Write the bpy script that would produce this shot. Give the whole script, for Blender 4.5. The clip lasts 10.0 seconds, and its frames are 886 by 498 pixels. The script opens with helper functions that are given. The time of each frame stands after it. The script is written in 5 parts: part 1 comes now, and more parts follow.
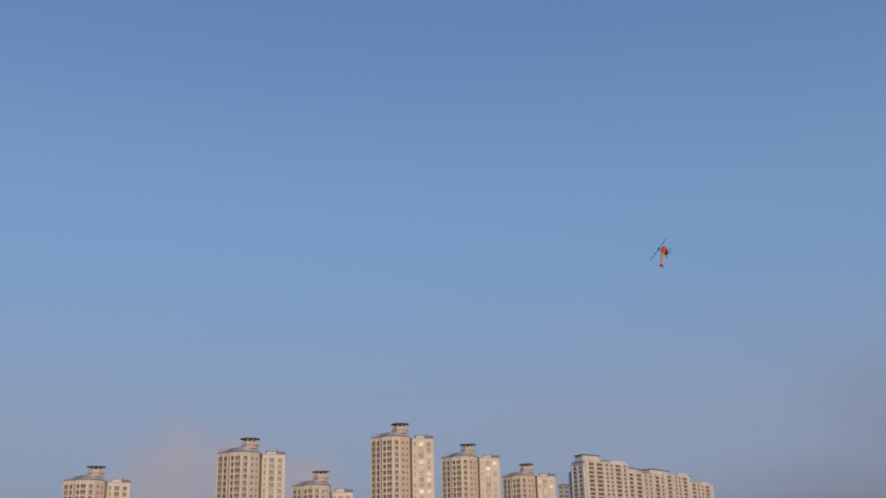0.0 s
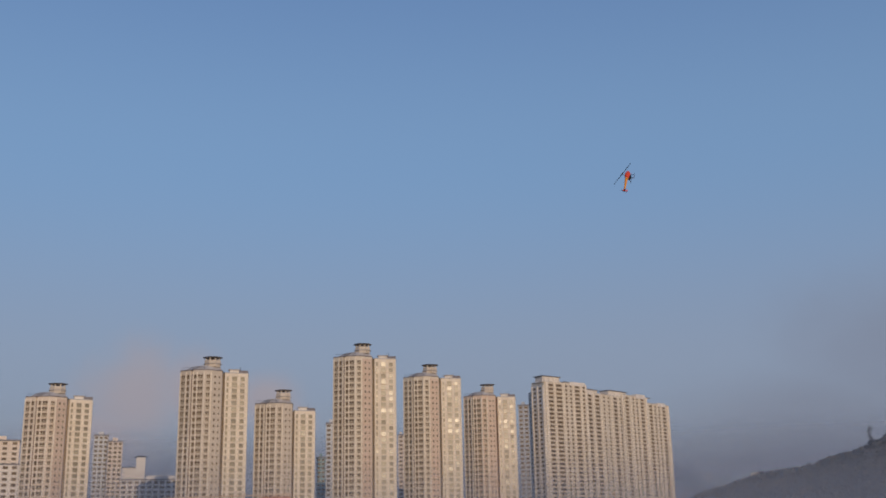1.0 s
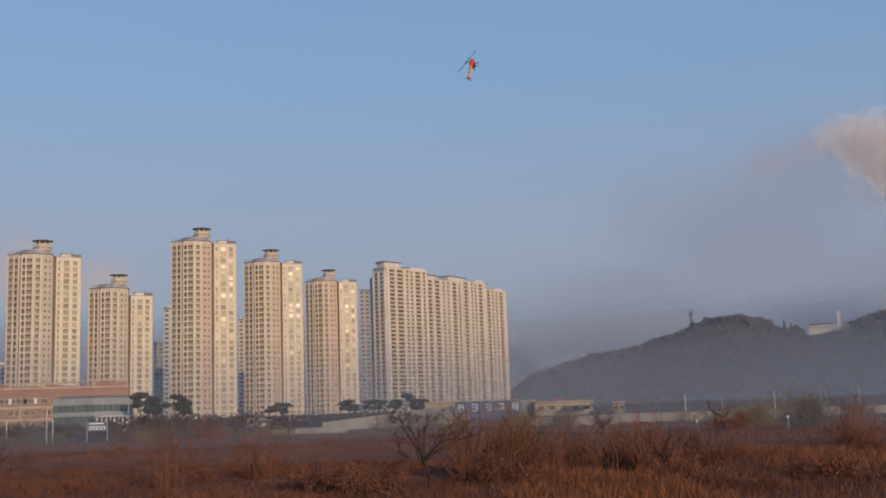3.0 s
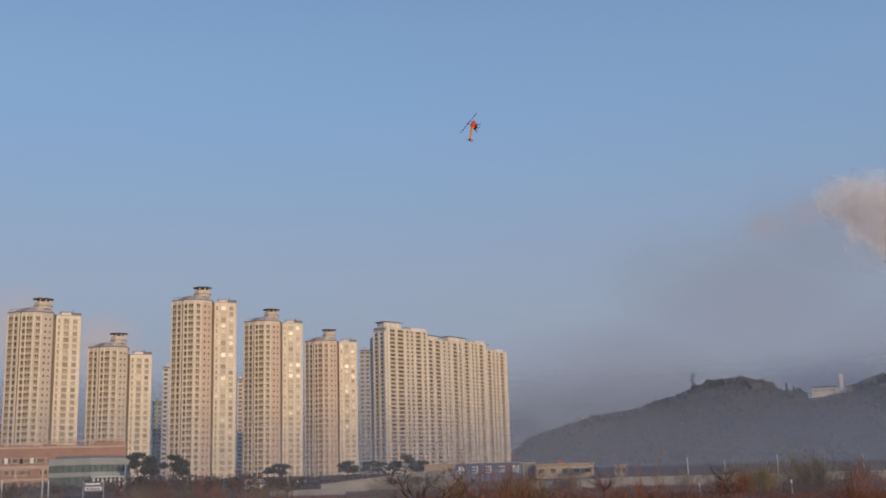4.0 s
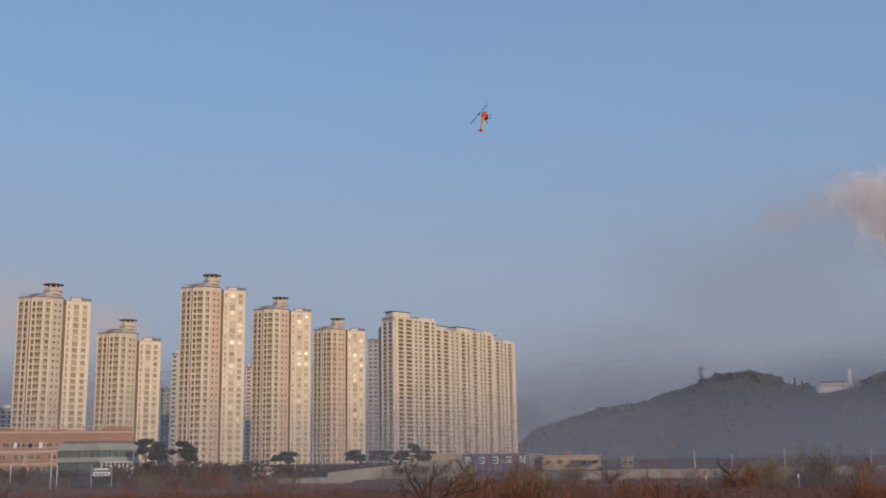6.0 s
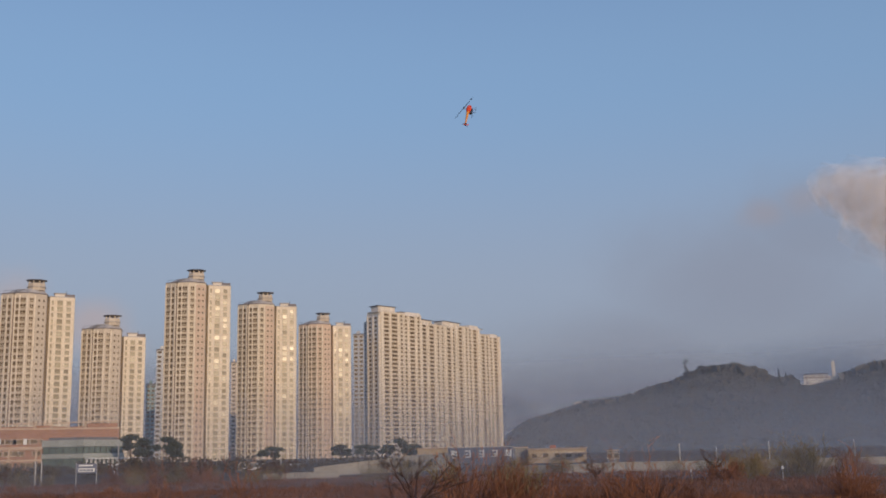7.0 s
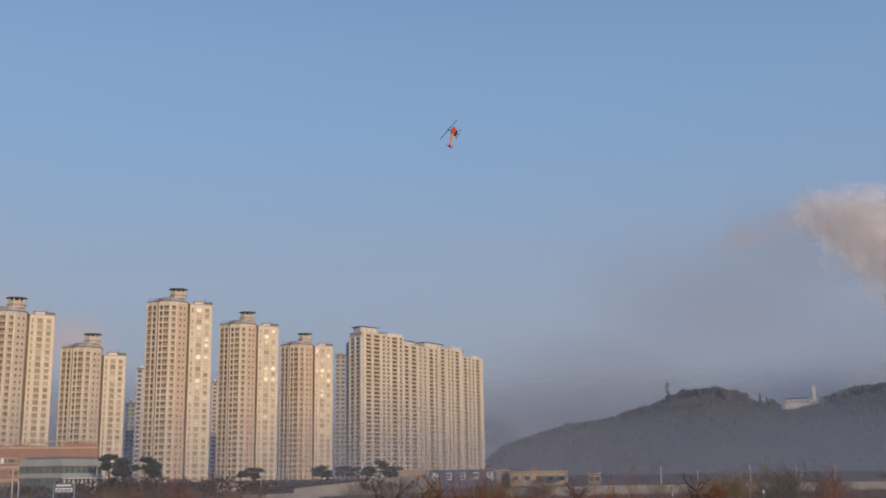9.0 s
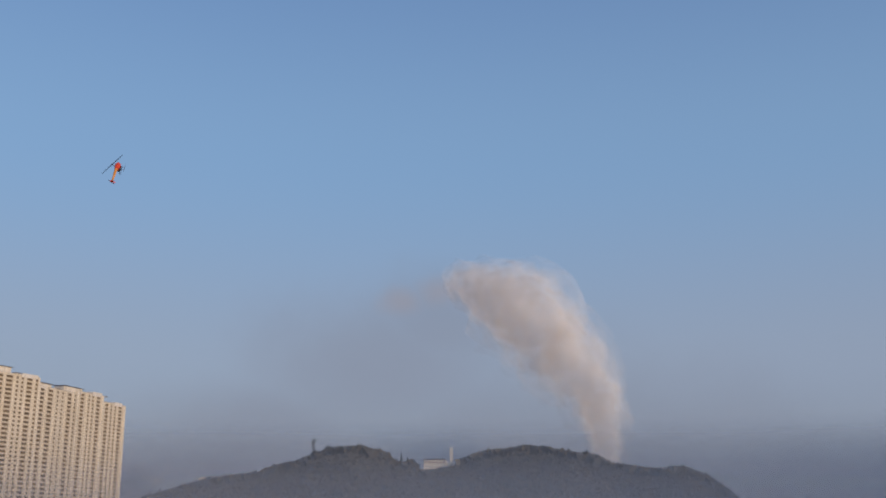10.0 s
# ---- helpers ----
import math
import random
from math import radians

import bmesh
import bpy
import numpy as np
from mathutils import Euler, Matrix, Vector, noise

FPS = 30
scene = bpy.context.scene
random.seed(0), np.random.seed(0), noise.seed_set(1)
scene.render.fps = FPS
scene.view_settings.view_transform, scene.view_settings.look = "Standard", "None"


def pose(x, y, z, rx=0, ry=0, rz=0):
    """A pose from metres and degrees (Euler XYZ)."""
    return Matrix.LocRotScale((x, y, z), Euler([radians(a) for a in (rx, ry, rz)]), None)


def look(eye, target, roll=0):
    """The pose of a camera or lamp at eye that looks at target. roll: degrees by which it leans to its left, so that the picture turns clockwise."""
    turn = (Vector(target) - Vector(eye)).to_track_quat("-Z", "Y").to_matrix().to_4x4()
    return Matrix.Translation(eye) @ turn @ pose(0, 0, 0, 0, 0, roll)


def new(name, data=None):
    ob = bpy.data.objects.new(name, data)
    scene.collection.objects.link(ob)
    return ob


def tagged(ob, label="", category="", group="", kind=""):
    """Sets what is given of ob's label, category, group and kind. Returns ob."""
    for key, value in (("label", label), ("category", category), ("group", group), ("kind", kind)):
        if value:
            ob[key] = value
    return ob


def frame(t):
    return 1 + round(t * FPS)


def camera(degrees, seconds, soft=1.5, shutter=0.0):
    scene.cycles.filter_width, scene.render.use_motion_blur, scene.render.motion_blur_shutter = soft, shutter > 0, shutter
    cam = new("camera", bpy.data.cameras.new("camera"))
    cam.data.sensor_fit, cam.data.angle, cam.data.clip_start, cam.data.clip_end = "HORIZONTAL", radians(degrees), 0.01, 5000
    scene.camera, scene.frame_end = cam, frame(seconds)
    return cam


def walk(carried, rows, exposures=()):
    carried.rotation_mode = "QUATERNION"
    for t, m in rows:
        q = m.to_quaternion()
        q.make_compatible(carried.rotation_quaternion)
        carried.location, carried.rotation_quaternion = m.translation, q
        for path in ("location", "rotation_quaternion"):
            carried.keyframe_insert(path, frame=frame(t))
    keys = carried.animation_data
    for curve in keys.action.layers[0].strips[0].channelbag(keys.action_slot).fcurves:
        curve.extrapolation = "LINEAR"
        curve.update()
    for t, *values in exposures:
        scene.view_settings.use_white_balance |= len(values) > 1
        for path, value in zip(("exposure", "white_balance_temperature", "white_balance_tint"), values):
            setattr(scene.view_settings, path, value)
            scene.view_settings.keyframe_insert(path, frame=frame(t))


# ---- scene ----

# ---- camera: a person on the levee turns on the spot ----
EYE = Vector((0.0, 0.0, 4.0))
cam = camera(44.85, 10.0, soft=1.8)
# seconds, yaw, pitch, lean (degrees)
TURNS = [
    (0.0, 9.340, 19.011, 1.368),
    (0.5, 11.585, 17.515, 0.955),
    (1.0, 7.429, 14.810, 1.154),
    (1.5, 4.647, 11.487, 1.421),
    (2.0, 1.927, 8.539, 1.555),
    (2.5, 0.000, 8.271, 1.860),
    (3.0, -0.948, 8.509, 2.015),
    (3.2, -1.801, 10.728, 2.044),
    (4.3, -0.497, 11.750, 1.956),
    (4.5, -0.105, 11.434, 2.607),
    (5.0, 0.695, 11.567, 1.286),
    (5.5, 0.171, 11.575, 0.644),
    (6.0, -0.481, 11.216, 0.940),
    (6.2, -1.182, 10.895, 1.170),
    (7.3, -1.245, 10.891, 1.353),
    (7.5, -0.796, 10.662, 1.259),
    (8.0, -1.128, 9.804, 0.829),
    (8.5, -2.922, 10.757, 0.556),
    (9.0, -2.211, 12.010, 0.940),
    (9.5, -3.676, 12.289, 0.792),
    (9.7, -8.544, 12.908, 0.070),
    (9.8, -12.223, 13.516, 0.149),
    (9.9, -16.250, 14.088, 0.246),
    (10.0, -20.634, 14.677, 0.126),
]
walk(cam, [(t, Matrix.Translation(EYE) @ pose(0, 0, 0, 90 + pitch, 0, yaw) @ pose(0, 0, 0, 0, 0, -lean))
           for t, yaw, pitch, lean in TURNS],
     exposures=[(0.0, -0.20, 6350, 15), (1.0, -0.25, 6450, 13), (1.9, -0.23, 6500, 12), (2.5, 0.0, 6750, 13), (9.4, 0.0, 6750, 13), (10.0, 0.0, 6550, 11)])

# ---- light: low morning sun behind the camera, clear sky with a hazy rim ----
SUN_AZ, SUN_EL = 151.0, 15.0          # degrees clockwise from straight ahead, and above the ground
world = bpy.data.worlds.new("sky")
scene.world = world
world.use_nodes = True
wn, wl = world.node_tree.nodes, world.node_tree.links
wn.clear()
sky = wn.new("ShaderNodeTexSky")
sky.sky_type, sky.sun_disc = "NISHITA", False
sky.sun_elevation, sky.sun_rotation = radians(SUN_EL), radians(SUN_AZ)
sky.air_density, sky.dust_density, sky.ozone_density = 1.0, 0.4, 2.0
coord = wn.new("ShaderNodeTexCoord")
axes = wn.new("ShaderNodeSeparateXYZ")
wl.new(coord.outputs["Generated"], axes.inputs[0])
rim = wn.new("ShaderNodeValToRGB")
rim.color_ramp.interpolation = "EASE"
rim.color_ramp.elements[0].position, rim.color_ramp.elements[0].color = 0.0, (0.96, 0.96, 0.96, 1)
rim.color_ramp.elements[1].position, rim.color_ramp.elements[1].color = 0.55, (0.62, 0.62, 0.62, 1)
wl.new(axes.outputs["Z"], rim.inputs["Fac"])
vivid = wn.new("ShaderNodeHueSaturation")
vivid.inputs["Saturation"].default_value = 1.14
wl.new(sky.outputs["Color"], vivid.inputs["Color"])
haze = wn.new("ShaderNodeMix")
haze.data_type = "RGBA"
# hazy air: greyer towards the rim, bluer overhead
tone = wn.new("ShaderNodeValToRGB")
tone.color_ramp.interpolation = "EASE"
for at_, colour_ in ((0.14, (0.462, 0.545, 0.735, 1)), (0.34, (0.365, 0.585, 0.92, 1))):
    tone.color_ramp.elements.new(at_).color = colour_
tone.color_ramp.elements[0].color = (0.44, 0.482, 0.588, 1)
tone.color_ramp.elements[3].position, tone.color_ramp.elements[3].color = 0.56, (0.26, 0.43, 0.82, 1)
wl.new(axes.outputs["Z"], tone.inputs["Fac"])
full = wn.new("ShaderNodeVectorMath")
full.operation = "SCALE"
full.inputs["Scale"].default_value = 3.4
wl.new(tone.outputs["Color"], full.inputs[0])
wl.new(full.outputs[0], haze.inputs["B"])
wl.new(rim.outputs["Color"], haze.inputs["Factor"])
wl.new(vivid.outputs["Color"], haze.inputs["A"])


def sky_cloud(under, blobs, colour, most, scale, seed):
    """Soft cloud in the sky itself: round patches of (azimuth, elevation, width, height), ragged by noise, mixed over what is under."""
    ragged = wn.new("ShaderNodeTexNoise")
    ragged.inputs["Scale"].default_value, ragged.inputs["Detail"].default_value, ragged.inputs["Roughness"].default_value = scale, 6, 0.6
    shift = wn.new("ShaderNodeVectorMath")
    shift.operation = "ADD"
    shift.inputs[1].default_value = (seed, seed * 0.7, 0)
    wl.new(coord.outputs["Generated"], shift.inputs[0])
    wl.new(shift.outputs[0], ragged.inputs["Vector"])
    total = None
    for az, el, w, h in blobs:
        c = Vector((math.sin(radians(az)) * math.cos(radians(el)), math.cos(radians(az)) * math.cos(radians(el)), math.sin(radians(el))))
        sub, mul, size = wn.new("ShaderNodeVectorMath"), wn.new("ShaderNodeVectorMath"), wn.new("ShaderNodeVectorMath")
        sub.operation, mul.operation, size.operation = "SUBTRACT", "MULTIPLY", "LENGTH"
        sub.inputs[1].default_value = c
        mul.inputs[1].default_value = (1 / radians(w), 1 / radians(w), 1 / radians(h))
        wl.new(coord.outputs["Generated"], sub.inputs[0])
        wl.new(sub.outputs[0], mul.inputs[0])
        wl.new(mul.outputs[0], size.inputs[0])
        fall = wn.new("ShaderNodeMath")
        fall.operation = "MULTIPLY_ADD"
        fall.inputs[1].default_value = 1.1
        wl.new(ragged.outputs["Fac"], fall.inputs[0])
        less = wn.new("ShaderNodeMath")
        less.operation = "MULTIPLY"
        less.inputs[1].default_value = -1.0
        wl.new(size.outputs["Value"], less.inputs[0])
        wl.new(less.outputs[0], fall.inputs[2])
        soft = wn.new("ShaderNodeMapRange")
        soft.interpolation_type = "SMOOTHSTEP"
        soft.inputs["From Min"].default_value, soft.inputs["From Max"].default_value = -0.75, 0.45
        wl.new(fall.outputs[0], soft.inputs["Value"])
        if total is None:
            total = soft.outputs["Result"]
        else:
            most_of = wn.new("ShaderNodeMath")
            most_of.operation = "MAXIMUM"
            wl.new(total, most_of.inputs[0])
            wl.new(soft.outputs["Result"], most_of.inputs[1])
            total = most_of.outputs[0]
    amount = wn.new("ShaderNodeMath")
    amount.operation = "MULTIPLY"
    amount.inputs[1].default_value = most
    wl.new(total, amount.inputs[0])
    mix = wn.new("ShaderNodeMix")
    mix.data_type = "RGBA"
    mix.inputs["B"].default_value = (*colour, 1)
    wl.new(amount.outputs[0], mix.inputs["Factor"])
    wl.new(under, mix.inputs["A"])
    return mix.outputs["Result"]


clouds = sky_cloud(haze.outputs["Result"], [(17.0, 8.5, 8.0, 4.4), (20.5, 10.6, 5.0, 3.2), (27, 4, 14, 6.0), (10.5, 5.2, 7.0, 3.0)], (1.34, 1.50, 1.94), 0.55, 7, 0.0)
clouds = sky_cloud(clouds, [(-23.6, 7.0, 3.2, 3.0), (-25.5, 4.5, 3.5, 3.0), (-20.8, 7.3, 2.2, 2.3), (-17.0, 7.0, 2.0, 1.6), (-15.8, 5.5, 1.5, 1.6)], (2.30, 2.20, 2.46), 1.0, 14, 2.0)
clouds = sky_cloud(clouds, [(22.6, 12.6, 1.8, 1.3), (20.4, 12.4, 1.6, 1.0), (18.4, 11.9, 1.5, 0.9), (24.2, 12.0, 1.6, 1.4)], (1.80, 1.74, 2.0), 0.55, 16, 4.0)
back = wn.new("ShaderNodeBackground")
back.inputs["Strength"].default_value = 0.17
wl.new(clouds, back.inputs["Color"])
wout = wn.new("ShaderNodeOutputWorld")
wl.new(back.outputs[0], wout.inputs[0])

sun_data = bpy.data.lights.new("sun", "SUN")
sun_data.energy, sun_data.angle, sun_data.color = 2.4, radians(0.6), (1.0, 0.77, 0.52)
sun = new("sun", sun_data)
to_sun = Vector((math.sin(radians(SUN_AZ)) * math.cos(radians(SUN_EL)), math.cos(radians(SUN_AZ)) * math.cos(radians(SUN_EL)), math.sin(radians(SUN_EL))))
sun.matrix_world = look(to_sun * 300, (0, 0, 0))
scene.cycles.transparent_max_bounces = 128


# ---- materials ----
def surface(name, a, b, scale=0.4, rough=0.8, fine=6.0, bump=0.0, metal=0.0, spread=0.0, alpha=1.0):
    """Two colours mixed by a coarse and a fine noise; spread: how far single objects or pieces differ."""
    m = bpy.data.materials.new(name)
    m.use_nodes = True
    n, l = m.node_tree.nodes, m.node_tree.links
    p = n["Principled BSDF"]
    p.inputs["Roughness"].default_value, p.inputs["Metallic"].default_value = rough, metal
    tc = n.new("ShaderNodeTexCoord")
    c1, c2 = n.new("ShaderNodeTexNoise"), n.new("ShaderNodeTexNoise")
    c1.inputs["Scale"].default_value, c2.inputs["Scale"].default_value = scale, scale * fine
    c1.inputs["Detail"].default_value, c2.inputs["Detail"].default_value = 3, 4
    for c in (c1, c2):
        l.new(tc.outputs["Object"], c.inputs["Vector"])
    add = n.new("ShaderNodeMath")
    add.operation = "ADD"
    l.new(c1.outputs["Fac"], add.inputs[0])
    l.new(c2.outputs["Fac"], add.inputs[1])
    last = add
    if spread:
        geo = n.new("ShaderNodeNewGeometry")
        info = n.new("ShaderNodeObjectInfo")
        for out in (geo.outputs["Random Per Island"], info.outputs["Random"]):
            ma = n.new("ShaderNodeMath")
            ma.operation = "MULTIPLY_ADD"
            ma.inputs[1].default_value = spread
            l.new(out, ma.inputs[0])
            l.new(last.outputs[0], ma.inputs[2])
            last = ma
    span = n.new("ShaderNodeMapRange")
    span.inputs["From Min"].default_value, span.inputs["From Max"].default_value = 0.7 + 0.5 * spread, 1.3 + 1.3 * spread
    l.new(last.outputs[0], span.inputs["Value"])
    mix = n.new("ShaderNodeMix")
    mix.data_type = "RGBA"
    mix.inputs["A"].default_value, mix.inputs["B"].default_value = (*a, 1), (*b, 1)
    l.new(span.outputs["Result"], mix.inputs["Factor"])
    l.new(mix.outputs["Result"], p.inputs["Base Color"])
    if bump:
        bp = n.new("ShaderNodeBump")
        bp.inputs["Strength"].default_value, bp.inputs["Distance"].default_value = bump, 0.2
        l.new(c2.outputs["Fac"], bp.inputs["Height"])
        l.new(bp.outputs["Normal"], p.inputs["Normal"])
    return m


def smoke_material(name, colour, density, scale, low=0.35, high=0.7, towards=(0.5, -0.5, 0.7), fade=None):
    """Thin lit mist: part lets light through, part scatters it, broken up by noise."""
    m = bpy.data.materials.new(name)
    m.use_nodes = True
    n, l = m.node_tree.nodes, m.node_tree.links
    n.remove(n["Principled BSDF"])
    tc, no, rg = n.new("ShaderNodeTexCoord"), n.new("ShaderNodeTexNoise"), n.new("ShaderNodeMapRange")
    no.inputs["Scale"].default_value, no.inputs["Detail"].default_value = scale, 5
    l.new(tc.outputs["Object"], no.inputs["Vector"])
    l.new(no.outputs["Fac"], rg.inputs["Value"])
    rg.inputs["From Min"].default_value, rg.inputs["From Max"].default_value = low, high
    rg.inputs["To Max"].default_value = density
    clear, lit, thru, both, mix = (n.new("ShaderNodeBsdfTransparent"), n.new("ShaderNodeBsdfDiffuse"), n.new("ShaderNodeBsdfTranslucent"),
                                   n.new("ShaderNodeAddShader"), n.new("ShaderNodeMixShader"))
    lit.inputs["Color"].default_value = thru.inputs["Color"].default_value = (*colour, 1)
    # mist scatters the same way whichever way its skin faces
    facing = n.new("ShaderNodeCombineXYZ")
    for i in range(3):
        facing.inputs[i].default_value = Vector(towards).normalized()[i]
    away = n.new("ShaderNodeVectorMath")
    away.operation = "SCALE"
    away.inputs["Scale"].default_value = -1.0
    l.new(facing.outputs[0], away.inputs[0])
    l.new(facing.outputs[0], lit.inputs["Normal"])
    l.new(away.outputs[0], thru.inputs["Normal"])
    l.new(lit.outputs[0], both.inputs[0])
    l.new(thru.outputs[0], both.inputs[1])
    amount = rg.outputs["Result"]
    if fade:
        # thinner towards its upper edge
        up, thin, times = n.new("ShaderNodeSeparateXYZ"), n.new("ShaderNodeMapRange"), n.new("ShaderNodeMath")
        times.operation = "MULTIPLY"
        thin.interpolation_type = "SMOOTHSTEP"
        thin.inputs["From Min"].default_value, thin.inputs["From Max"].default_value = fade[1], fade[0]
        l.new(tc.outputs["Object"], up.inputs[0])
        l.new(up.outputs["Z"], thin.inputs["Value"])
        l.new(amount, times.inputs[0])
        l.new(thin.outputs["Result"], times.inputs[1])
        amount = times.outputs[0]
    l.new(amount, mix.inputs[0])
    l.new(clear.outputs[0], mix.inputs[1])
    l.new(both.outputs[0], mix.inputs[2])
    l.new(mix.outputs[0], n["Material Output"].inputs["Surface"])
    return m


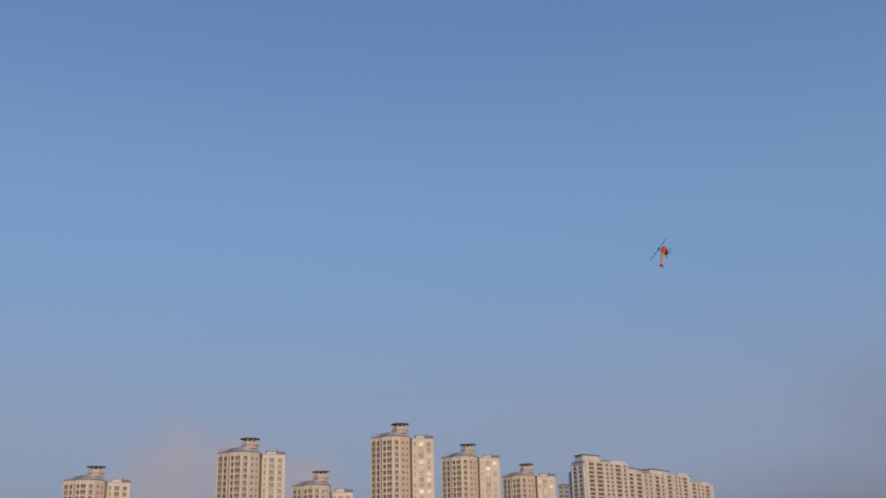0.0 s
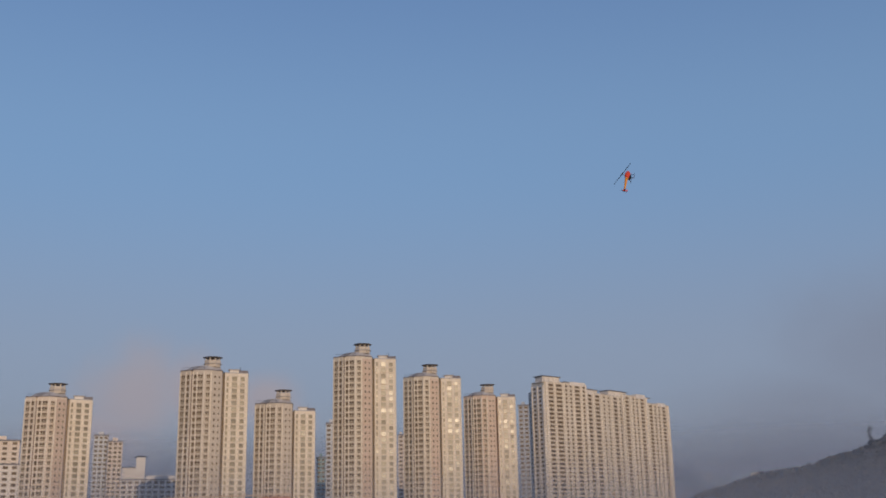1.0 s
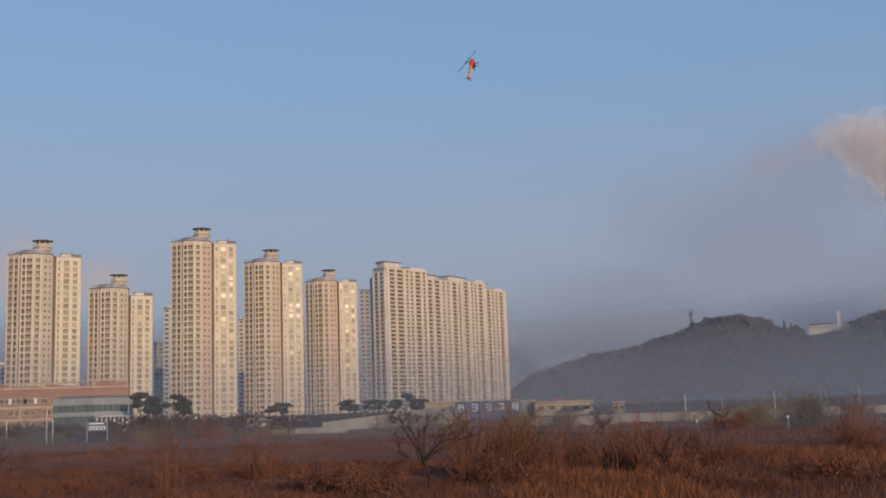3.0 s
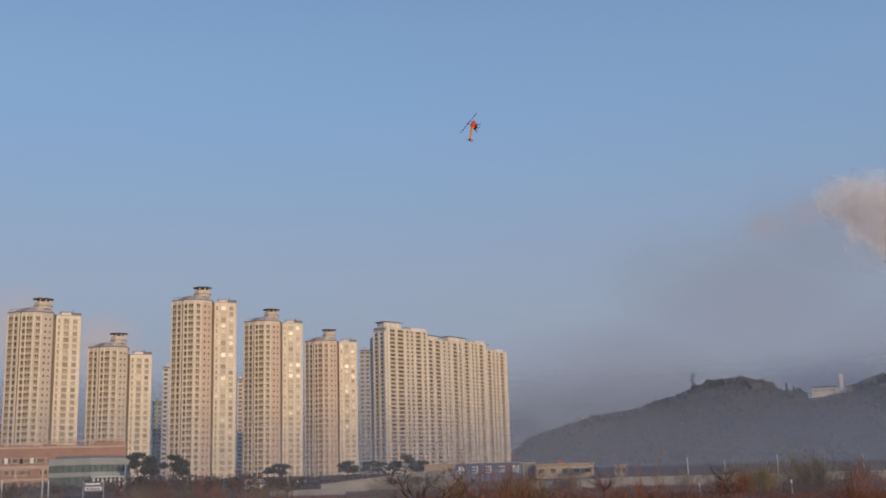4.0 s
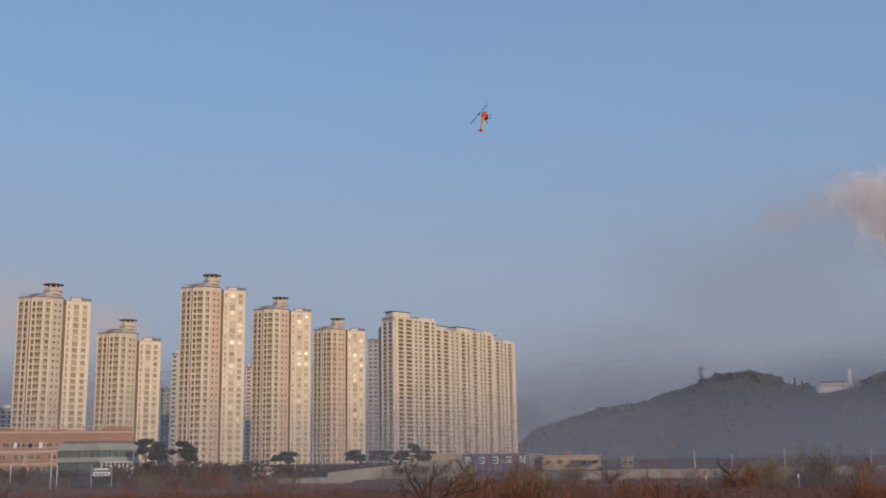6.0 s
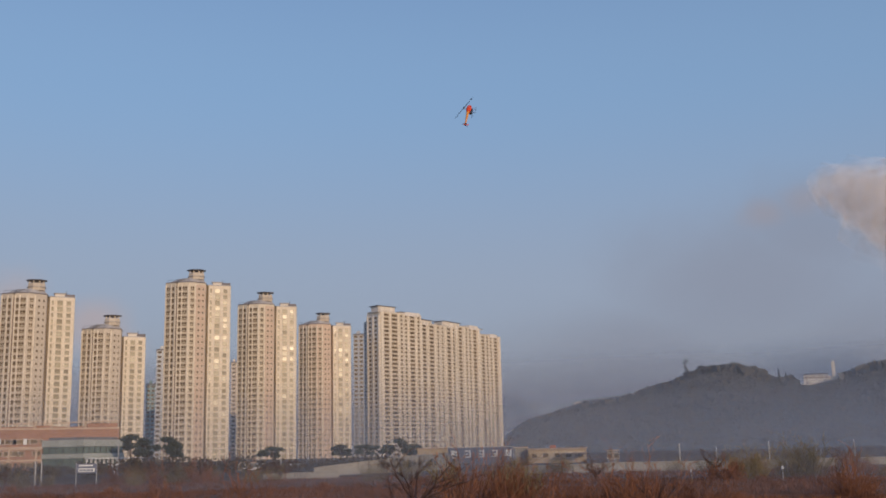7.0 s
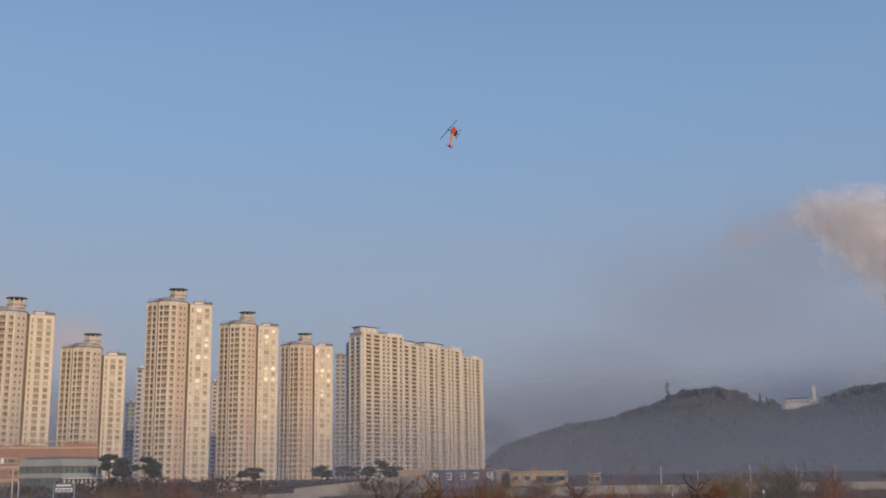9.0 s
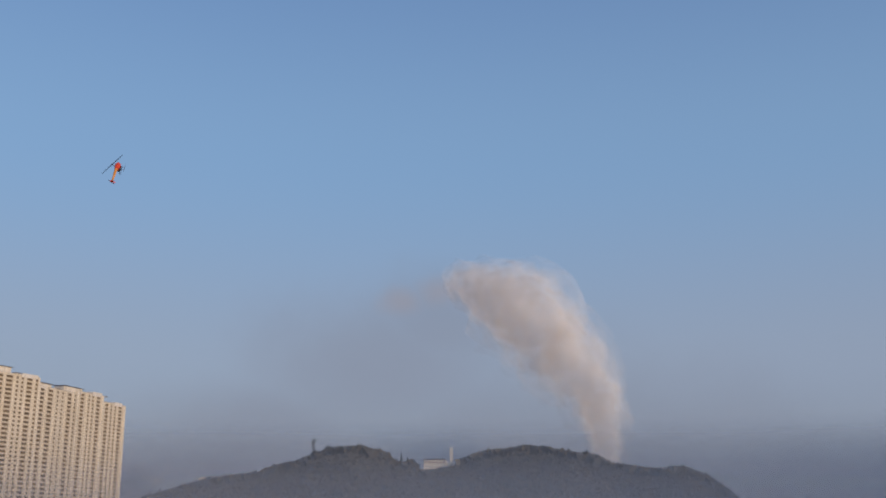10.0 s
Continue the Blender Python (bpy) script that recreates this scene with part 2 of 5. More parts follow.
M = dict(
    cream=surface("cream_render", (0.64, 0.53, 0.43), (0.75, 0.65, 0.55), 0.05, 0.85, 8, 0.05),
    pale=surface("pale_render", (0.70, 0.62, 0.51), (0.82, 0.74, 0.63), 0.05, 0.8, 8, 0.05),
    salmon=surface("salmon_render", (0.56, 0.43, 0.34), (0.66, 0.52, 0.42), 0.05, 0.85, 8, 0.05),
    white=surface("white_render", (0.66, 0.61, 0.56), (0.80, 0.75, 0.70), 0.05, 0.8, 8, 0.05),
    # on the back blocks both greys stand for walls in shade
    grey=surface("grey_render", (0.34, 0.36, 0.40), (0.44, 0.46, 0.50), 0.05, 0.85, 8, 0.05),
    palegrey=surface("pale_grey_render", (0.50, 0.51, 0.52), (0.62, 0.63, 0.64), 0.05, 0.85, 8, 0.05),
    roofing=surface("slate_roofing", (0.13, 0.12, 0.13), (0.22, 0.20, 0.21), 0.2, 0.7, 6),
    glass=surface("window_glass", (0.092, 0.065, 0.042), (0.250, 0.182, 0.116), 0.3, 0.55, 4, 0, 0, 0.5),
    # lighter copy of the window glass, with sun glare put into its colour
    sunglass=surface("sunlit_pale_glass", (0.17, 0.14, 0.095), (0.46, 0.40, 0.28), 0.3, 0.3, 4, 0, 0, 0.5),
    railglass=surface("balcony_panel", (0.24, 0.19, 0.135), (0.36, 0.30, 0.22), 0.3, 0.6, 4, 0, 0, 0.3),
    sand=surface("sand_render", (0.60, 0.525, 0.425), (0.71, 0.635, 0.53), 0.05, 0.85, 8, 0.05),
    stone=surface("greyed_cream_render", (0.52, 0.45, 0.375), (0.63, 0.555, 0.47), 0.05, 0.85, 8, 0.05),
    # wall colour darkened to stand for the shade in the stair recess
    shaft=surface("shaded_shaft_render", (0.22, 0.15, 0.12), (0.30, 0.21, 0.17), 0.1, 0.85, 8, 0.05),
    capgrey=surface("weathered_roof_slab", (0.20, 0.19, 0.195), (0.30, 0.285, 0.285), 0.3, 0.7, 6),
    hiproof=surface("pale_slate", (0.34, 0.32, 0.32), (0.46, 0.44, 0.43), 0.2, 0.7, 6),
    teal=surface("teal_curtain_wall", (0.16, 0.26, 0.27), (0.24, 0.35, 0.36), 0.1, 0.3, 6),
    frame=surface("window_frame", (0.58, 0.51, 0.42), (0.70, 0.63, 0.53), 0.4, 0.6),
    fascia=surface("pale_fascia_panel", (0.32, 0.345, 0.325), (0.43, 0.455, 0.425), 0.2, 0.5, 6),
    brick=surface("terracotta_cladding", (0.30, 0.165, 0.12), (0.41, 0.235, 0.17), 0.15, 0.85, 8, 0.1),
    trimstone=surface("beige_trim", (0.45, 0.34, 0.26), (0.55, 0.43, 0.34), 0.2, 0.85),
    greenglass=surface("green_glass", (0.09, 0.13, 0.12), (0.19, 0.24, 0.21), 0.12, 0.3, 5),
    concrete=surface("weathered_concrete", (0.23, 0.225, 0.22), (0.35, 0.34, 0.325), 0.12, 0.9, 10, 0.1),
    asphalt=surface("asphalt", (0.045, 0.045, 0.048), (0.07, 0.07, 0.07), 0.3, 0.9, 10, 0.1),
    steel=surface("galvanised_steel", (0.34, 0.35, 0.37), (0.46, 0.47, 0.49), 1.0, 0.55, 6, 0, 0.2),
    darksteel=surface("dark_steel", (0.04, 0.043, 0.05), (0.07, 0.075, 0.085), 1.0, 0.6),
    signblue=surface("blue_sign_sheet", (0.085, 0.10, 0.17), (0.12, 0.14, 0.22), 0.5, 0.6),
    signwhite=surface("white_sign_sheet", (0.62, 0.66, 0.70), (0.74, 0.77, 0.80), 1.0, 0.45),
    ochre=surface("ochre_render", (0.42, 0.33, 0.23), (0.52, 0.42, 0.30), 0.2, 0.85, 8, 0.05),
    redroof=surface("red_roof", (0.30, 0.10, 0.07), (0.38, 0.14, 0.10), 0.3, 0.7),
    soil=surface("field_soil", (0.036, 0.020, 0.015), (0.085, 0.045, 0.032), 0.06, 0.95, 14, 0.3),
    straw=surface("dead_grass", (0.050, 0.021, 0.014), (0.220, 0.080, 0.037), 0.10, 0.85, 9, 0, 0, 0.25),
    reed=surface("dry_reed", (0.12, 0.042, 0.017), (0.31, 0.112, 0.040), 0.1, 0.8, 9, 0, 0, 0.3),
    twig=surface("bare_twig", (0.095, 0.040, 0.026), (0.27, 0.108, 0.056), 0.6, 0.9, 5, 0, 0, 0.2),
    darktwig=surface("dark_bark", (0.045, 0.022, 0.017), (0.10, 0.048, 0.034), 0.6, 0.9, 5, 0, 0, 0.2),
    willow=surface("willow_twig", (0.13, 0.10, 0.045), (0.22, 0.17, 0.08), 0.6, 0.9, 5, 0, 0, 0.2),
    deadleaf=surface("withered_leaf", (0.090, 0.034, 0.019), (0.27, 0.098, 0.044), 0.5, 0.8, 5, 0, 0, 0.35),
    scrub=surface("winter_scrub", (0.040, 0.034, 0.028), (0.090, 0.074, 0.058), 0.3, 0.9, 5, 0, 0, 0.3),
    bark=surface("pine_bark", (0.07, 0.05, 0.04), (0.13, 0.09, 0.07), 1.5, 0.9, 6, 0.2),
    needle=surface("pine_needle", (0.022, 0.034, 0.026), (0.05, 0.065, 0.045), 0.4, 0.8, 5, 0, 0, 0.3),
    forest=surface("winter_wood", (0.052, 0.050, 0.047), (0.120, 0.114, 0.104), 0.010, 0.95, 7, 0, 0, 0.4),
    # wood lightened in its base colour to stand for distance haze
    farforest=surface("haze_paled_wood", (0.17, 0.17, 0.17), (0.23, 0.23, 0.225), 0.012, 0.95, 7, 0, 0, 0.2),
    red=surface("red_canopy_paint", (0.62, 0.05, 0.015), (0.72, 0.08, 0.02), 4, 0.3),
    yellow=surface("orange_yellow_paint", (0.75, 0.26, 0.02), (0.80, 0.34, 0.03), 4, 0.3),
    carbon=surface("carbon_black", (0.012, 0.012, 0.014), (0.025, 0.025, 0.028), 6, 0.35),
    bare=surface("bare_aluminium", (0.30, 0.30, 0.32), (0.42, 0.42, 0.44), 6, 0.35, 6, 0, 0.8),
    carwhite=surface("white_car_paint", (0.7, 0.7, 0.7), (0.78, 0.78, 0.78), 1, 0.3),
    cardark=surface("dark_car_paint", (0.05, 0.05, 0.06), (0.08, 0.08, 0.09), 1, 0.3),
    smoke=smoke_material("sunlit_smoke", (0.53, 0.515, 0.53), 0.048, 0.012, 0.20, 0.62, tuple(to_sun)),
    mist=smoke_material("road_mist", (0.48, 0.46, 0.46), 0.28, 0.02, -0.1, 0.9, (0, 0, 1), (7.0, 22.0)),
    townmist=smoke_material("town_mist", (0.52, 0.50, 0.51), 0.30, 0.008, -0.2, 1.0, (0, 0, 1), (6.0, 60.0)),
    hillmist=smoke_material("hill_mist", (0.39, 0.43, 0.485), 0.30, 0.004, -0.4, 1.2, (0, 0, 1), (16.0, 105.0)),
    backmist=smoke_material("back_mist", (0.52, 0.505, 0.50), 0.32, 0.006, -0.4, 1.0, (0, 0, 1), (10.0, 120.0)),
    farmist=smoke_material("far_mist", (0.62, 0.62, 0.65), 1.0, 0.002, -0.4, 0.7, (0, 0, 1), (110.0, 220.0)),
)

for key in ("glass", "railglass"):
    M[key].node_tree.nodes["Principled BSDF"].inputs["Specular IOR Level"].default_value = 0.25


# ---- helpers of this scene ----
def polar(az, d, z=0.0):
    """A place d metres off, az degrees clockwise from straight ahead."""
    return Vector((d * math.sin(radians(az)), d * math.cos(radians(az)), z))


def link(name, bm, materials, parent=None, label=""):
    me = bpy.data.meshes.new(name)
    bm.to_mesh(me)
    bm.free()
    for m in materials if isinstance(materials, (list, tuple)) else (materials,):
        me.materials.append(m)
    ob = new(name, me)
    ob.parent = parent
    return tagged(ob, label)


def part(name, bm, materials, parent, label=""):
    return link(name, bm, materials, parent, label)


def soup(name, verts, faces, materials, parent=None, slots=None):
    """One mesh from arrays."""
    me = bpy.data.meshes.new(name)
    me.from_pydata([tuple(v) for v in verts], [], faces)
    for m in materials if isinstance(materials, (list, tuple)) else (materials,):
        me.materials.append(m)
    if slots is not None:
        me.polygons.foreach_set("material_index", slots)
    ob = new(name, me)
    ob.parent = parent
    return ob


def share(name, me, m, parent):
    ob = new(name, me)
    ob.parent = parent
    ob.matrix_basis = m
    return ob


def empty(name, m, label, category, group=""):
    ob = new(name)
    ob.matrix_basis = m
    return tagged(ob, label, category, group)


def box(bm, x0, x1, y0, y1, z0, z1, slot=0, m=None):
    vs = [bm.verts.new(Vector(c) if m is None else m @ Vector(c)) for c in
          ((x0, y0, z0), (x1, y0, z0), (x1, y1, z0), (x0, y1, z0), (x0, y0, z1), (x1, y0, z1), (x1, y1, z1), (x0, y1, z1))]
    for f in ((3, 2, 1, 0), (4, 5, 6, 7), (0, 1, 5, 4), (1, 2, 6, 5), (2, 3, 7, 6), (3, 0, 4, 7)):
        bm.faces.new([vs[i] for i in f]).material_index = slot
    return bm


def prism(bm, plan, z0, z1, slot=0, top=None):
    """An upright prism over a plan; top: another plan for the upper rim."""
    lo = [bm.verts.new((x, y, z0)) for x, y in plan]
    hi = [bm.verts.new((x, y, z1)) for x, y in (top or plan)]
    n = len(plan)
    for i in range(n):
        bm.faces.new((lo[i], lo[(i + 1) % n], hi[(i + 1) % n], hi[i])).material_index = slot
    bm.faces.new(lo[::-1]).material_index = slot
    bm.faces.new(hi).material_index = slot
    return bm


def tube(bm, a, b, ra, rb, sides=8, slot=0, caps=True):
    a, b = Vector(a), Vector(b)
    q = (b - a).to_track_quat("Z", "Y")
    rings = [[bm.verts.new(p + q @ Vector((r * math.cos(k * math.tau / sides), r * math.sin(k * math.tau / sides), 0))) for k in range(sides)]
             for p, r in ((a, ra), (b, rb))]
    for k in range(sides):
        bm.faces.new((rings[0][k], rings[0][(k + 1) % sides], rings[1][(k + 1) % sides], rings[1][k])).material_index = slot
    if caps:
        bm.faces.new(rings[0][::-1]).material_index = slot
        bm.faces.new(rings[1]).material_index = slot
    return bm


def grown(plan, by):
    """The plan with its rim pushed out by some metres from its middle."""
    cx, cy = sum(p[0] for p in plan) / len(plan), sum(p[1] for p in plan) / len(plan)
    out = []
    for x, y in plan:
        v = Vector((x - cx, y - cy))
        v = v * ((v.length + by) / v.length)
        out.append((cx + v.x, cy + v.y))
    return out


# ---- ground: field below the levee, road bank, rising town ground, hills ----
def ground_height(x, y):
    r = math.hypot(x, y)
    z = 0.0
    if r < 26:
        z = 2.4 * (1 - max(0.0, min(1.0, (r - 5) / 19))) ** 1.5
    if y > 226:
        z = 1.2 + 2.8 * min(1.0, (y - 226) / 300)
    if y < 220:
        z += 0.35 * noise.noise((x * 0.05, y * 0.05, 0)) * min(1, r / 30)
    return z


def build_ground():
    rings = [0.5, 4, 9, 15, 21, 28, 36, 46, 58, 72, 88, 106, 126, 148, 172, 198, 222, 260, 320, 420, 560, 760, 1000, 1400, 2000, 3000, 4800]
    count = 120
    verts = [Vector((0, 0, ground_height(0, 0)))]
    for r in rings:
        for k in range(count):
            x, y = r * math.sin(k * math.tau / count), r * math.cos(k * math.tau / count)
            verts.append(Vector((x, y, ground_height(x, y))))
    faces = [(0, 1 + (k + 1) % count, 1 + k) for k in range(count)]
    for i in range(len(rings) - 1):
        for k in range(count):
            a, b = 1 + i * count + k, 1 + i * count + (k + 1) % count
            faces.append((a, b, b + count, a + count))
    tagged(soup("ground", verts, faces, M["soil"]), "reddish brown winter field of dead grass and bare soil", "ground", kind="structure")


build_ground()

HILL_D = 1500.0
BUMPS = ((6.5, 43.0), (9.5, 52.6), (12.5, 61.8), (15.5, 90.9), (18.5, 63.0), (21.5, 70.0), (24.5, 82.5), (27.5, 78.9), (30.5, 54.4), (33.5, 64), (36.5, 8))


def ridge(az):
    return sum(h * math.exp(-((az - c) / 2.3) ** 2) for c, h in BUMPS)


def hill_height(az, d):
    across = (d - HILL_D) / (420.0 if d < HILL_D else 600.0)
    fold = noise.noise((az * 0.35, d * 0.004, 3.0))
    return max(0.0, ridge(az) - 14) * max(0.0, math.cos(min(1.0, abs(across)) * math.pi / 2)) ** 1.3 * (1 + 0.16 * fold * abs(across)) + 3.0


def build_hill():
    azs = [2.0 + 0.35 * i for i in range(122)]
    ds = [1080 + 40 * j for j in range(26)]
    verts = [polar(a, d, hill_height(a, d)) for a in azs for d in ds]
    n = len(ds)
    faces = [(i * n + j, i * n + n + j, i * n + n + j + 1, i * n + j + 1) for i in range(len(azs) - 1) for j in range(n - 1)]
    faces = [f[::-1] for f in faces]
    hill = tagged(soup("hill", verts, faces, M["forest"]), "long low hill under grey leafless winter wood", "hill", kind="structure")
    return hill


build_hill()


def clump_soup(name, places, material, label, seed, stems=5):
    """Many ragged leafless crowns: each a fan of upright jagged slivers round a stem."""
    rnd = random.Random(seed)
    verts, faces = [], []
    for p, h in places:
        for s in range(stems):
            turn = rnd.random() * math.tau
            w = h * rnd.uniform(0.34, 0.60)
            out = Vector((math.cos(turn), math.sin(turn), 0)) * w
            top = p + out * rnd.uniform(0.2, 0.9) + Vector((0, 0, h * rnd.uniform(0.70, 1.0)))
            side = Vector((-out.y, out.x, 0)) * rnd.uniform(0.6, 1.2)
            b = len(verts)
            verts += [p - Vector((0, 0, 1)), p + out + side * 0.7 + Vector((0, 0, h * rnd.uniform(0.5, 0.8))), top,
                      p + out * 0.6 - side * 0.7 + Vector((0, 0, h * rnd.uniform(0.5, 0.85)))]
            faces += [(b, b + 1, b + 2), (b, b + 2, b + 3)]
    return tagged(soup(name, verts, faces, material), label, "trees", kind="stuff")


def hill_wood():
    rnd = random.Random(5)
    places = []
    while len(places) < 30000:
        az, d = rnd.uniform(3.5, 39), rnd.triangular(1100, 1560, 1480)
        if ridge(az) < 8:
            continue
        h = rnd.uniform(7, 12) * (1.0 + 0.35 * noise.noise((az * 0.8, d * 0.01, 9)))
        if d > 1440:
            h *= 0.8 if 19.0 < az < 21.6 else rnd.choice((0.8, 1.1, 1.5, 2.0))
        places.append((polar(az, d, hill_height(az, d) - 6.0), h))
    clump_soup("hill_trees", places, M["forest"], "dense grey-brown leafless trees covering the hill", 6)


hill_wood()


def far_hill():
    azs = [-12 + 0.5 * i for i in range(52)]
    verts, faces = [], []
    for a in azs:
        h = 164 * math.exp(-((a - 4.0) / 3.2) ** 2) + 8 * noise.noise((a, 0, 0))
        for k, f in enumerate((0.0, 0.6, 0.9, 1.0, 0.6, 0.0)):
            verts.append(polar(a, 2500 + 130 * k, 2 + max(0, h) * f))
    for i in range(len(azs) - 1):
        for k in range(5):
            faces.append((i * 6 + k, i * 6 + k + 1, i * 6 + 7 + k, i * 6 + 6 + k))
    # the hill's paleness is partly haze put into its colour
    tagged(soup("far_hill", verts, faces, M["farforest"]), "wooded hill in the far distance, haze painted into its pale colour", "hill", kind="structure")


far_hill()


# ---- apartment towers ----
def window_mesh(w, h, kind):
    """A framed window, its pane set back behind the frame; balconies have a solid panel below the glazing and a deeper sill."""
    f, front = 0.10, -0.12
    sill = -0.45 if kind in ("balcony", "loggia") else -0.20
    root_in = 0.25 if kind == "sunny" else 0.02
    rects = []
    bm = bmesh.new()
    for grow, y, low in ((f, root_in, root_in), (f, front, sill), (0.0, front, sill), (0.0, -0.02, -0.02)):
        hw, hh = w / 2 + grow, h / 2 + grow
        rects.append([bm.verts.new(c) for c in ((-hw, low, -hh), (hw, low, -hh), (hw, y, hh), (-hw, y, hh))])
    for a, b in zip(rects, rects[1:]):
        for i in range(4):
            j = (i + 1) % 4
            bm.faces.new((a[i], a[j], b[j], b[i])).material_index = 1
    lo, hi = rects[-1][:2], rects[-1][2:]
    if kind == "balcony":
        cut = -h / 2 + 0.36 * h
        mid = [bm.verts.new((w / 2, -0.02, cut)), bm.verts.new((-w / 2, -0.02, cut))]
        bm.faces.new((lo[0], lo[1], mid[0], mid[1])).material_index = 2
        bm.faces.new((mid[1], mid[0], hi[0], hi[1])).material_index = 0
        box(bm, -w / 2, w / 2, -0.3, -0.1, cut - 0.06, cut + 0.06, 1)
        box(bm, -0.07, 0.07, -0.12, -0.02, cut, h / 2, 1)
    else:
        bm.faces.new(rects[-1]).material_index = 0
    me = bpy.data.meshes.new("window")
    bm.to_mesh(me)
    bm.free()
    for key in PANES[kind == "sunny"]:
        me.materials.append(M[key])
    return me


# second set: panes coloured brighter as if the sun struck them
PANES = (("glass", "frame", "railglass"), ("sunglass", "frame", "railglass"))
WINDOWS = {}


def window_of(w, h, kind="plain"):
    key = (w, h, kind)
    if key not in WINDOWS:
        WINDOWS[key] = window_mesh(w, h, kind)
    return WINDOWS[key]


def facade_windows(parent, a, b, columns, floors, floor_h, z0, budget, skip=lambda c, f: False):
    """Windows between plan points a and b (seen from in front: left to right). columns: (share of the width, width, height, kind)."""
    a, b = Vector((*a, 0)), Vector((*b, 0))
    d = b - a
    turn = math.atan2(d.y, d.x)
    rest = []
    rnd = random.Random(floors * 31 + len(columns))
    for f in range(floors - 1, -1, -1):
        for c, (share_, w, h, kind) in enumerate(columns):
            if skip(c, f):
                continue
            p = a + d * share_ + Vector((0, 0, z0 + floor_h * (f + 0.55)))
            m = Matrix.Translation(p) @ Matrix.Rotation(turn, 4, "Z")
            if kind == "sunny":
                # no two sashes hang quite true
                m = m @ Matrix.Translation((0, -0.14, 0)) @ Euler((radians(rnd.uniform(-4, 1.5)), 0, radians(rnd.uniform(-2, 4)))).to_matrix().to_4x4()
            if budget[0] > 0:
                budget[0] -= 1
                share("window", window_of(w, h, kind), m, parent)
            else:
                rest.append((window_of(w, h, kind), m))
    return rest


def joined(name, pieces, parent, materials):
    verts, faces, slots = [], [], []
    for me, m in pieces:
        base = len(verts)
        verts += [m @ v.co for v in me.vertices]
        for p in me.polygons:
            faces.append([base + i for i in p.vertices])
            slots.append(p.material_index)
    if verts:
        tagged(soup(name, verts, faces, [M[k] for k in materials], parent, slots), kind="stuff")


# plan of a tower seen from the front, left to right: faceted main block with a stair shaft, cleft, side block
MAIN = [(-16.0, 10.0), (-16.2, 2.0), (-11.2, -1.6), (-11.0, 0.0), (-10.5, -0.4), (-10.3, -2.2), (-4.8, -3.8), (-1.6, -3.0), (3.4, 0.2), (3.9, 4.5), (3.9, 12.0), (-6.0, 16.0)]
SIDE = [(3.9, 7.0), (4.9, 3.4), (16.0, 5.6), (16.4, 15.0), (3.9, 14.0)]


def rib(a, b, share_, wide, proud, z0, z1, material, root, name="pilaster"):
    """An upright rib on the wall between plan points a and b."""
    a, b = Vector((*a, 0)), Vector((*b, 0))
    u = (b - a).normalized()
    n = Vector((u.y, -u.x, 0))
    c = a + (b - a) * share_
    corners = (c - u * wide / 2 + n * proud, c + u * wide / 2 + n * proud, c + u * wide / 2 - n * 0.2, c - u * wide / 2 - n * 0.2)
    part(name, prism(bmesh.new(), [tuple(q[:2]) for q in corners], z0, z1), material, root)


